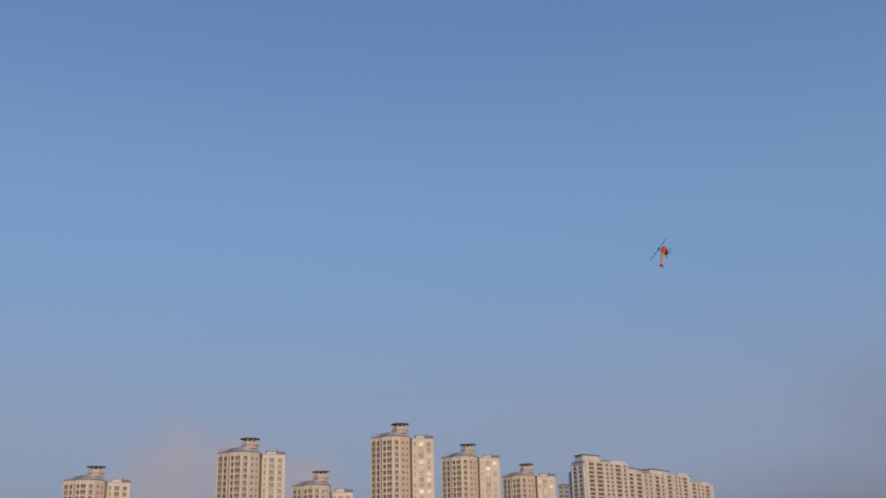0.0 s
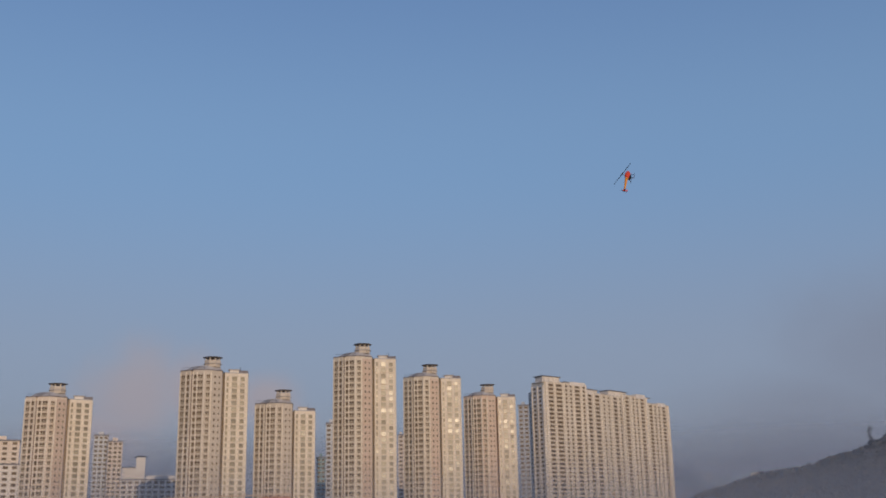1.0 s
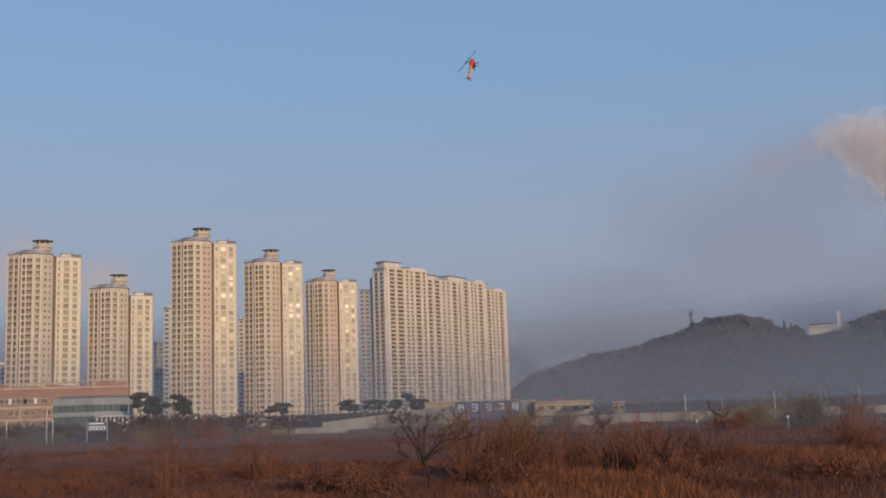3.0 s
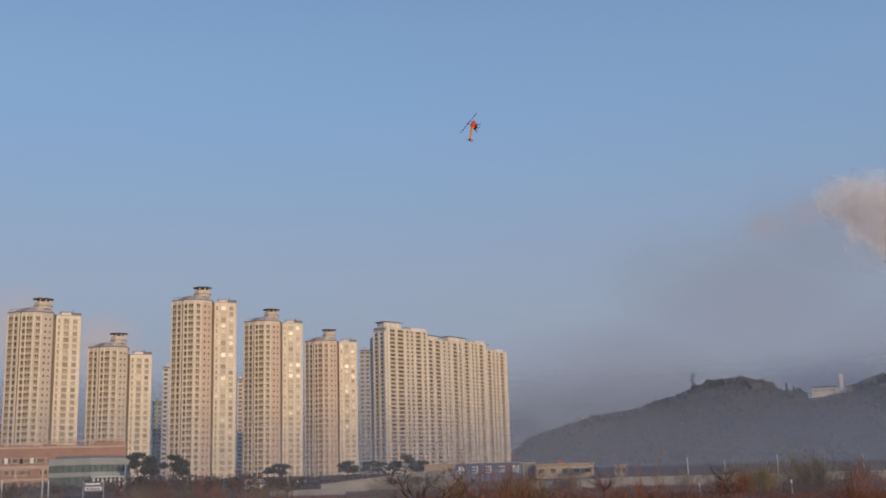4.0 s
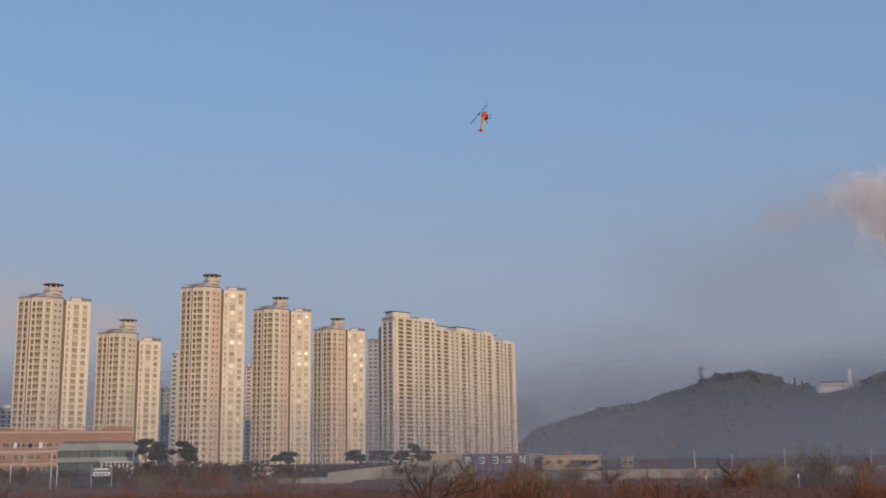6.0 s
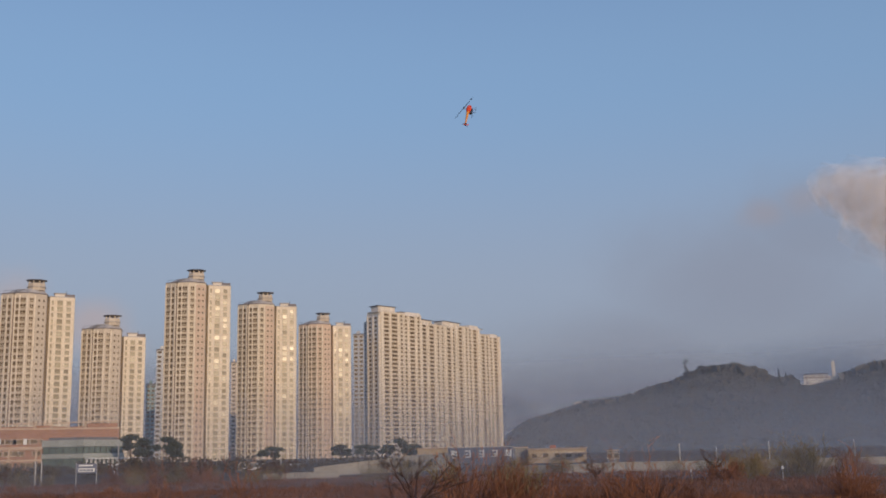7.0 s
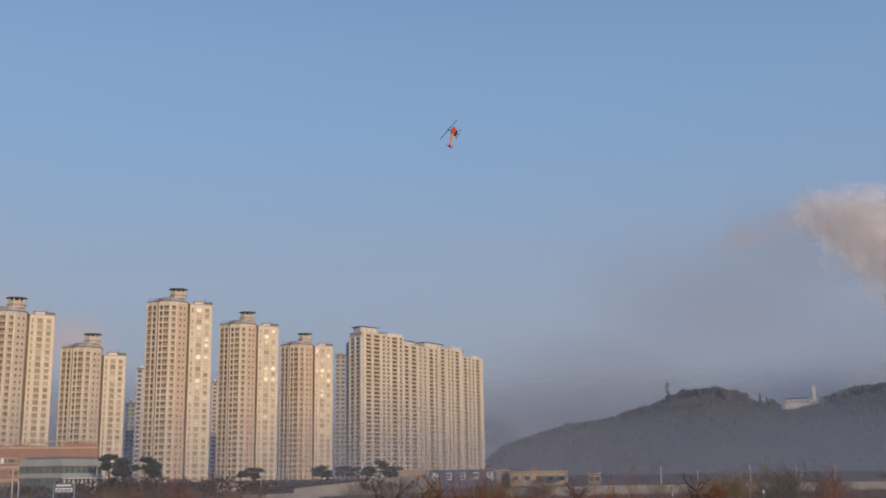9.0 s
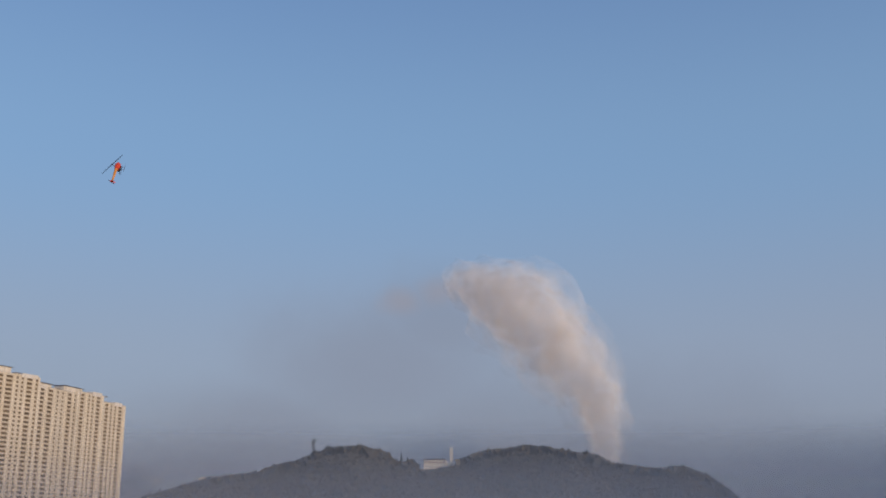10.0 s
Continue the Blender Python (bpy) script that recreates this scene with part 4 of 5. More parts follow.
# ---- road bank: concrete walls, lamps, sign, hoarding, low buildings ----
def wall_run(name, points, d0, thick, label):
    """A wall along places given as (azimuth, distance, foot, top elevation), in panels with joints."""
    root = empty(name, Matrix.Identity(4), label, "wall")
    root["kind"] = "structure"
    for (a, da, za, ea), (b, db, zb, eb) in zip(points, points[1:]):
        p, q = polar(a, da), polar(b, db)
        n = max(1, int((q - p).length / 9))
        for i in range(n):
            u, v = i / n, (i + 1) / n
            s, e = p + (q - p) * (u + 0.003), p + (q - p) * (v - 0.003)
            t0, t1 = (EYE.z + s.length * math.tan(radians(ea + (eb - ea) * u)), EYE.z + e.length * math.tan(radians(ea + (eb - ea) * v)))
            side = Vector((-(q - p).y, (q - p).x, 0)).normalized() * thick
            bm = bmesh.new()
            lo = [bm.verts.new(c) for c in (s, e, e + side, s + side)]
            for vv in lo:
                vv.co.z = za - 1
            hi = [bm.verts.new((c.x, c.y, z)) for c, z in ((s, t0), (e, t1), (e + side, t1), (s + side, t0))]
            for f in ((0, 1, 5, 4), (1, 2, 6, 5), (2, 3, 7, 6), (3, 0, 4, 7), (4, 5, 6, 7)):
                vs = lo + hi
                bm.faces.new([vs[j] for j in f])
            part("panel", bm, M["concrete"], root)
            bm = bmesh.new()
            vs = [bm.verts.new(c) for c in ((s.x, s.y - 0.15, t0), (e.x, e.y - 0.15, t1), (e.x, e.y + thick, t1), (s.x, s.y + thick, t0),
                                            (s.x, s.y - 0.15, t0 + 0.18), (e.x, e.y - 0.15, t1 + 0.18), (e.x, e.y + thick, t1 + 0.18), (s.x, s.y + thick, t0 + 0.18))]
            for f in ((3, 2, 1, 0), (4, 5, 6, 7), (0, 1, 5, 4), (1, 2, 6, 5), (2, 3, 7, 6), (3, 0, 4, 7)):
                bm.faces.new([vs[j] for j in f])
            part("coping", bm, M["concrete"], root)


wall_run("retaining_wall", [(5.0, 216, 0, -0.68), (10.5, 218, 0, -0.58), (14.8, 222, 0, -0.6), (22.0, 230, 0, -0.58), (34.0, 250, 0, -0.5)], 0, 0.5, "long low weathered concrete retaining wall along the field")
wall_run("road_wall", [(-8.3, 224, 0, -0.76), (-4.4, 223, 0, -0.70)], 0, 0.5, "low pale concrete kerb wall beside the road")
wall_run("ramp_wall", [(-5.7, 232, 0, -0.49), (-0.1, 240, 0, 0.05), (1.4, 246, 0, 0.0)], 0, 0.6, "rising concrete ramp wall beside the road")


def road():
    bm = bmesh.new()
    prev = None
    for i in range(41):
        az = -40 + 2 * i
        a, b = polar(az, 246), polar(az, 262)
        z0, z1 = ground_height(a.x, a.y) + 0.06, ground_height(b.x, b.y) + 0.06
        row = [bm.verts.new((a.x, a.y, z0)), bm.verts.new((b.x, b.y, z1))]
        if prev:
            bm.faces.new((prev[0], row[0], row[1], prev[1]))
        prev = row
    tagged(link("road", bm, M["asphalt"]), "asphalt road along the bank behind the walls", "road", kind="structure")


road()


def street_lamp(az, d, top, foot, arm=False):
    z0, z1 = EYE.z + d * math.tan(radians(foot)), EYE.z + d * math.tan(radians(top))
    root = empty("roadside_post", Matrix.Translation(polar(az, d, z0)), "slender pale galvanised post beside the road", "post", "posts along the road")
    h = z1 - z0
    part("pole", tube(bmesh.new(), (0, 0, -0.6), (0, 0, h), 0.16, 0.12), M["steel"], root)
    part("base", tube(bmesh.new(), (0, 0, -0.6), (0, 0, 0.4), 0.24, 0.22), M["concrete"], root)
    part("finial", tube(bmesh.new(), (0, 0, h), (0, 0, h + 0.25), 0.16, 0.05), M["steel"], root)


for az, d, top, foot in ((-21.22, 218, 0.15, -0.92), (-19.38, 222, 0.10, -0.9), (-19.1, 222, 0.10, -0.9), (-15.5, 250, 0.9, -0.5), (-25.6, 250, 0.1, -0.6), (-25.2, 250, 0.05, -0.6),
                         (13.25, 235, 0.30, -0.62), (15.09, 262, 0.10, -0.6), (17.66, 235, 0.29, -0.62), (19.88, 245, 0.14, -0.62), (20.1, 262, -0.15, -0.6), (21.68, 240, 0.28, -0.62),
                         (-7.4, 240, 0.0, -0.7), (-6.0, 262, 0.15, -0.6), (25.2, 250, 0.3, -0.6)):
    street_lamp(az, d, top, foot)


def marker_post(az, d, h):
    p = polar(az, d)
    root = empty("marker_post", Matrix.Translation((p.x, p.y, ground_height(p.x, p.y))), "short white marker post with a round head", "post", "marker posts in the field")
    part("shaft", tube(bmesh.new(), (0, 0, -0.2), (0, 0, h), 0.06, 0.05), M["concrete"], root)
    part("head", tube(bmesh.new(), (0, 0, h), (0, 0, h + 0.4), 0.15, 0.12, 10), M["palegrey"], root)


for az, d, h in ((13.78, 140, 1.3), (18.23, 146, 1.4), (-15.68, 214, 2.2)):
    marker_post(az, d, h)


def road_sign():
    d = 221
    root = empty("road_sign", Matrix.Translation(polar(-17.0, d, 0.3)) @ Matrix.Rotation(radians(17), 4, "Z"), "blue and white road direction sign on two steel posts", "road sign")
    for x in (-1.85, 1.85):
        part("post", tube(bmesh.new(), (x, 0, -0.9), (x, 0, 4.0), 0.09, 0.09), M["steel"], root)
    z0, z1 = 1.9, 3.75
    part("board", box(bmesh.new(), -1.85, 1.85, -0.20, -0.12, z0, z1), M["signblue"], root)
    part("white_panel", box(bmesh.new(), -1.5, 1.5, -0.225, -0.20, z0 + 0.30, z0 + 0.95), M["signwhite"], root)
    for i in range(4):
        part("writing_bar", box(bmesh.new(), -1.3 + 0.68 * i, -0.8 + 0.68 * i, -0.24, -0.225, z0 + 0.42, z0 + 0.78), M["signblue"], root)
    part("upper_bar", box(bmesh.new(), -1.4, 1.2, -0.215, -0.20, z1 - 0.5, z1 - 0.25), M["signwhite"], root)


road_sign()


def hoarding():
    d = 268
    root = empty("hoarding", Matrix.Translation(polar(3.0, d, 2.0)) @ Matrix.Rotation(radians(-3), 4, "Z"), "long faded blue hoarding with white lettering", "hoarding")
    w = d * math.tan(radians(3.38))
    h = height_for(d, 2.0, 0.38)
    part("board", box(bmesh.new(), -w / 2, w / 2, 0, 0.15, -0.8, h), M["signblue"], root)
    part("top_rail", box(bmesh.new(), -w / 2, w / 2, -0.05, 0.2, h, h + 0.12), M["steel"], root)
    for i in range(6):
        x = -w / 2 + w * i / 5
        part("post", box(bmesh.new(), x - 0.08, x + 0.08, 0.15, 0.4, -1.5, h + 0.1), M["steel"], root)
    # the letters that can be read, and plain bars for the two that cannot
    tall = 1.95
    for share_, letter in ((0.09, "\uc804"), (0.72, "\uad50"), (0.93, "\ud68c")):
        text = bpy.data.curves.new("letter", "FONT")
        text.body, text.size, text.align_x, text.extrude, text.offset = letter, tall * 1.1, "CENTER", 0.02, 0.05
        text.materials.append(M["signwhite"])
        ob = new("letter", text)
        ob.parent = root
        ob.matrix_basis = Matrix.Translation((-w / 2 + w * share_, -0.03, h - 2.35)) @ Matrix.Rotation(math.pi / 2, 4, "X")
    for share_ in (0.30, 0.51):
        x = -w / 2 + w * share_
        for xa, xb, za, zb in ((-0.75, 0.25, 1.45, 1.65), (-0.65, 0.15, 0.75, 0.95), (0.45, 0.70, 0.1, 1.85), (-0.7, 0.7, 0.0, 0.2)):
            part("writing_bar", box(bmesh.new(), x + xa, x + xb, -0.03, 0.0, h - 2.4 + za, h - 2.4 + zb), M["signwhite"], root)


hoarding()


def low_building(az0, az1, d, top, tint, label, foot=1.6, canopy=False, windows=0):
    mid = (az0 + az1) / 2
    root = empty("low_building", Matrix.Translation(polar(mid, d, foot)) @ Matrix.Rotation(radians(-mid), 4, "Z"), label, "building")
    w, h = d * math.tan(radians(az1 - az0)), height_for(d, foot, top)
    part("wall", box(bmesh.new(), -w / 2, w / 2, 0, 9, -1.5, h), M[tint], root)
    part("roof", box(bmesh.new(), -w / 2 - 0.3, w / 2 + 0.3, -0.4, 9.3, h, h + 0.25), M["trimstone"], root)
    if canopy:
        part("canopy", box(bmesh.new(), w * 0.08, w / 2, -4.5, 0, h * 0.62, h * 0.72), M["roofing"], root)
        for x in (w * 0.1, w * 0.27, w * 0.47):
            part("canopy_post", box(bmesh.new(), x - 0.1, x + 0.1, -4.3, -4.1, -1.5, h * 0.62), M["steel"], root)
        part("rooftop_unit", box(bmesh.new(), -w * 0.12, -w * 0.02, 2, 4, h + 0.25, h + 1.0), M["redroof"], root)
    for i in range(windows):
        share("window", window_of(1.4, 1.1, "plain"), Matrix.Translation((-w / 2 + w * (i + 0.5) / windows, 0, h * 0.55)), root)


low_building(-0.3, 1.3, 272, 0.36, "ochre", "plain ochre low building behind the ramp")
low_building(4.8, 5.45, 275, 0.30, "concrete", "small grey hut beside the hoarding")
low_building(5.5, 8.5, 272, 0.20, "ochre", "flat-roofed ochre building with a dark canopy", 1.6, True, 5)
low_building(9.6, 10.15, 262, 0.05, "concrete", "small pale kiosk by the road", 1.6, False, 2)
low_building(5.63, 6.18, 2860, 2.58, "white", "white apartment house on a distant slope", 121, False, 3)
low_building(8.02, 8.62, 1505, 2.62, "white", "white house on the hill shoulder", 45, False, 3)
low_building(-9.6, -8.7, 255, -0.15, "concrete", "grey roadside shed behind bare trees", 1.4, False, 2)


def billboard(az, d, z, w, h, label):
    root = empty("roadside_board", Matrix.Translation(polar(az, d, z)) @ Matrix.Rotation(radians(-az), 4, "Z"), label, "sign")
    part("board", box(bmesh.new(), -w / 2, w / 2, 0, 0.12, 1.4, 1.4 + h), M["signwhite"], root)
    for x in (-w * 0.4, w * 0.4):
        part("post", box(bmesh.new(), x - 0.06, x + 0.06, 0.12, 0.24, -1, 1.4 + h), M["steel"], root)
    part("writing_bar", box(bmesh.new(), -w * 0.38, w * 0.3, -0.02, 0.0, 1.4 + h * 0.4, 1.4 + h * 0.6), M["grey"], root)


billboard(-6.75, 250, 0.8, 3.0, 0.8, "white roadside board with illegible writing")
billboard(-8.45, 256, 0.9, 1.6, 0.9, "small white roadside board")


def car(az, d, z, turn, tint, label):
    root = empty("car", Matrix.Translation(polar(az, d, z)) @ Matrix.Rotation(radians(turn), 4, "Z"), label, "car", "cars on the road")
    bm = bmesh.new()
    prism(bm, [(-2.2, -0.85), (2.2, -0.85), (2.2, 0.85), (-2.2, 0.85)], 0.3, 0.85, 0, [(-2.1, -0.8), (2.15, -0.8), (2.15, 0.8), (-2.1, 0.8)])
    part("body", bm, M[tint], root)
    part("cabin", prism(bmesh.new(), [(-1.5, -0.78), (1.2, -0.78), (1.2, 0.78), (-1.5, 0.78)], 0.85, 1.45, 0, [(-1.0, -0.65), (0.6, -0.65), (0.6, 0.65), (-1.0, 0.65)]), M["greenglass"], root)
    for x in (-1.35, 1.35):
        for y in (-0.86, 0.66):
            part("wheel", tube(bmesh.new(), (x, y, 0.32), (x, y + 0.2, 0.32), 0.32, 0.32, 12), M["carbon"], root)


car(-8.9, 248, 1.5, 8, "carwhite", "white car on the road behind the wall")
car(-12.3, 252, 1.55, 12, "cardark", "dark car on the road among shrubs")
car(-11.5, 254, 1.55, 12, "cardark", "dark car parked beside the road")


# ---- hilltop: telecom mast, chapel-like house with a tower, row of conifers ----
def mast():
    d = 1490
    az = 13.83
    z0 = hill_height(az, d) - 2
    root = empty("telecom_mast", Matrix.Translation(polar(az, d, z0)), "dark lattice telecom mast on the wooded ridge", "mast")
    h = EYE.z + d * math.tan(radians(4.62)) - z0
    for k in range(4):
        c, s = math.cos(k * math.pi / 2 + 0.6), math.sin(k * math.pi / 2 + 0.6)
        part("leg", tube(bmesh.new(), (2.2 * c, 2.2 * s, -2), (1.0 * c, 1.0 * s, h), 0.45, 0.35, 6), M["darksteel"], root)
    bm = bmesh.new()
    for i in range(9):
        za, zb = h * i / 9, h * (i + 1) / 9
        ra, rb = 2.2 - 1.2 * i / 9, 2.2 - 1.2 * (i + 1) / 9
        for k in range(4):
            a, b = k * math.pi / 2 + 0.6, (k + 1) * math.pi / 2 + 0.6
            tube(bm, (ra * math.cos(a), ra * math.sin(a), za), (rb * math.cos(b), rb * math.sin(b), zb), 0.2, 0.2, 4)
    part("bracing", bm, M["darksteel"], root)
    for i, (x, z, w) in enumerate(((-2.6, 0.86, 2.0), (2.4, 0.92, 1.8), (-2.2, 0.70, 1.8), (2.2, 0.62, 1.6), (0.2, 0.98, 1.6))):
        part("antenna", box(bmesh.new(), x - w / 2, x + w / 2, -1.6, -0.6, h * z - 1.4, h * z + 1.4), M["darksteel"], root)


mast()


def hill_house():
    d, az = 1495, 20.25
    z0 = EYE.z + d * math.tan(radians(3.40)) - 2
    root = empty("hilltop_house", Matrix.Translation(polar(az, d, z0)) @ Matrix.Rotation(radians(-az), 4, "Z"), "long white hilltop building with a square tower", "building")
    part("wall", box(bmesh.new(), -17, 14, 0, 12, -16, 6.2), M["white"], root)
    bm = bmesh.new()
    prism(bm, [(-18, -1), (15, -1), (15, 13), (-18, 13)], 6.2, 8.4, 0, [(-14, 4), (12, 4), (12, 8), (-14, 8)])
    part("roof", bm, M["roofing"], root)
    part("bell_tower", box(bmesh.new(), 18.6, 23.0, 1, 6, -16, 22), M["white"], root, "tall white square tower")
    part("tower_cap", box(bmesh.new(), 18.2, 23.4, 0.6, 6.4, 22, 23), M["white"], root)
    part("annexe", box(bmesh.new(), 14, 26, 3, 10, -16, 4), M["white"], root)
    for i in range(6):
        share("window", window_of(2.4, 2.4, "plain"), Matrix.Translation((-14 + 5 * i, 0, 3.0)), root)


hill_house()


# ---- trees ----
def leaf_cloud(rnd, centre, rx, ry, rz, count, size, verts, faces):
    for _ in range(count):
        while True:
            p = Vector((rnd.uniform(-1, 1), rnd.uniform(-1, 1), rnd.uniform(-1, 1)))
            if 0.35 < p.length < 1:
                break
        c = Vector(centre) + Vector((p.x * rx, p.y * ry, p.z * rz))
        q = Euler((rnd.uniform(0, 6), rnd.uniform(0, 6), rnd.uniform(0, 6))).to_matrix()
        s = size * rnd.uniform(0.6, 1.4)
        b = len(verts)
        verts += [c + q @ Vector(v) * s for v in ((-1, -0.5, 0), (1, -0.4, 0.2), (0.8, 0.6, 0), (-0.7, 0.5, -0.2))]
        faces.append((b, b + 1, b + 2, b + 3))


def pine(az, d, z, top, spread, seed, label, lean=0.0):
    rnd = random.Random(seed)
    h = height_for(d, z, top)
    root = empty("pine_tree", Matrix.Translation(polar(az, d, z)), label, "tree", "pines along the road")
    trunk = bmesh.new()
    bend = [Vector((lean * t * t + 0.25 * math.sin(3 * t + seed), 0.2 * math.sin(2 * t), h * 0.86 * t)) for t in (-0.15, 0.25, 0.55, 0.8, 1.0)]
    for i in range(4):
        tube(trunk, bend[i], bend[i + 1], 0.26 - 0.045 * i, 0.26 - 0.045 * (i + 1), 7, 0, False)
    part("trunk", trunk, M["bark"], root)
    verts, faces = [], []
    limbs = bmesh.new()
    for i in range(7):
        t = rnd.uniform(0.55, 1.0)
        turn = rnd.uniform(0, math.tau)
        start = Vector((lean * t * t, 0, h * 0.86 * t))
        out = start + Vector((math.cos(turn), math.sin(turn), 0)) * spread * rnd.uniform(0.45, 0.95) + Vector((0, 0, h * rnd.uniform(0.02, 0.14)))
        tube(limbs, start, out, 0.09, 0.04, 5, 0, False)
        leaf_cloud(rnd, out, spread * 0.42, spread * 0.42, h * 0.07, 130, 0.27, verts, faces)
    leaf_cloud(rnd, (lean, 0, h * 0.93), spread * 0.6, spread * 0.6, h * 0.08, 260, 0.27, verts, faces)
    part("limbs", limbs, M["bark"], root)
    tagged(soup("crown", verts, faces, M["needle"], root))


for i, (az, d, z, top, spread, lean) in enumerate(((-14.9, 285, 1.6, 1.38, 3.2, 0.3), (-14.2, 292, 1.6, 1.1, 2.4, -0.4), (-13.15, 285, 1.6, 1.25, 2.9, -0.5), (-12.7, 296, 1.6, 0.9, 2.2, 0.3),
                                                   (-7.85, 275, 1.6, 0.62, 3.1, 0.4), (-4.3, 275, 1.6, 0.66, 2.7, -0.3), (-3.0, 285, 1.7, 0.62, 3.0, 0.2), (-1.85, 285, 1.7, 0.6, 2.4, 0.2),
                                                   (-1.25, 280, 1.7, 0.9, 2.6, 0.3), (-0.5, 285, 1.7, 0.6, 2.2, -0.3), (-24.0, 280, 1.5, 0.75, 4.2, 0.3), (-26.7, 262, 1.3, 1.15, 6.6, -0.4), (-22.6, 285, 1.5, 0.55, 3.2, 0.0),
                                                   (-28.6, 285, 1.5, 1.0, 4.2, 0.2))):
    pine(az, d, z, top, spread, 40 + i, "dark flat-crowned pine beside the road")


def conifer(az, d, h, w, seed):
    rnd = random.Random(seed)
    z = hill_height(az, d) - 1.5
    root = empty("conifer", Matrix.Translation(polar(az, d, z)), "narrow dark conifer on the ridge", "tree", "conifers on the ridge")
    part("trunk", tube(bmesh.new(), (0, 0, -2), (0, 0, h), 0.5, 0.1, 6), M["bark"], root)
    verts, faces = [], []
    for i in range(8):
        t = i / 8
        leaf_cloud(rnd, (0, 0, h * (0.2 + 0.8 * t)), w * (1 - t) + 0.4, w * (1 - t) + 0.4, h * 0.08, 26, 1.0, verts, faces)
    soup("crown", verts, faces, M["needle"], root)


for i, (az, h, w) in enumerate(((17.6, 11, 3.6), (18.0, 12, 3.2), (18.42, 20, 2.4), (18.75, 17, 2.2), (19.1, 15, 2.2), (19.35, 11, 2.2), (17.2, 12, 3.2))):
    conifer(az, 1500, 1.35 * h, w, 70 + i)


def hedge():
    """Bare and evergreen scrub between road and town."""
    rnd = random.Random(17)
    verts, faces = [], []
    for i in range(560):
        az = rnd.uniform(-32, 0.5)
        d = rnd.uniform(236, 243) if i % 3 == 0 else rnd.uniform(264, 284)
        h = rnd.uniform(1.2, 3.4) * (1.25 if -16 < az < -9 else 0.9)
        p = polar(az, d, 1.5)
        leaf_cloud(rnd, (p.x, p.y, p.z + h * 0.5), h * 0.7, h * 0.7, h * 0.5, 30, 0.3, verts, faces)
    tagged(soup("roadside_scrub", verts, faces, M["scrub"]), "dark tangled winter scrub along the road", "shrubs", kind="stuff")


hedge()


# ---- field: shrubs, reeds, dead grass ----
class Twigs:
    """Collects three-sided twigs and small leaves."""

    def __init__(self):
        self.verts, self.faces, self.leaf_verts, self.leaf_faces = [], [], [], []

    def twig(self, a, b, ra, rb):
        axis = (b - a).normalized()
        side = axis.orthogonal().normalized()
        other = axis.cross(side)
        k = len(self.verts)
        for p, r in ((a, ra), (b, rb)):
            for i in range(3):
                self.verts.append(p + (side * math.cos(i * 2.094) + other * math.sin(i * 2.094)) * r)
        for i in range(3):
            j = (i + 1) % 3
            self.faces.append((k + i, k + j, k + 3 + j, k + 3 + i))

    def leaf(self, rnd, c, s):
        q = Euler((rnd.uniform(0, 6), rnd.uniform(0, 6), rnd.uniform(0, 6))).to_matrix()
        k = len(self.leaf_verts)
        self.leaf_verts += [c + q @ Vector(v) * s for v in ((-1, 0, 0), (0, -0.5, 0.15), (1, 0, 0), (0, 0.5, 0.1))]
        self.leaf_faces.append((k, k + 1, k + 2, k + 3))

    def branch(self, rnd, a, way, length, r, depth, droop, leaves, kids=2):
        p = a
        steps = 3
        for i in range(steps):
            way = (way + Vector((rnd.gauss(0, 0.16), rnd.gauss(0, 0.16), rnd.gauss(0.02 - droop, 0.08)))).normalized()
            q = p + way * length / steps
            self.twig(p, q, r * (1 - i / steps * 0.5), r * (1 - (i + 1) / steps * 0.5))
            if depth:
                for _ in range(kids):
                    turn = Vector((rnd.gauss(0, 1), rnd.gauss(0, 1), rnd.gauss(0.3, 0.5))).normalized()
                    self.branch(rnd, p + (q - p) * rnd.random(), (way * 0.9 + turn * 0.75).normalized(), length * rnd.uniform(0.38, 0.6), r * 0.52, depth - 1, droop, leaves, kids)
            elif rnd.random() < leaves:
                self.leaf(rnd, q + Vector((rnd.gauss(0, .05), rnd.gauss(0, .05), rnd.gauss(0, .05))), rnd.uniform(0.04, 0.09))
            p = q


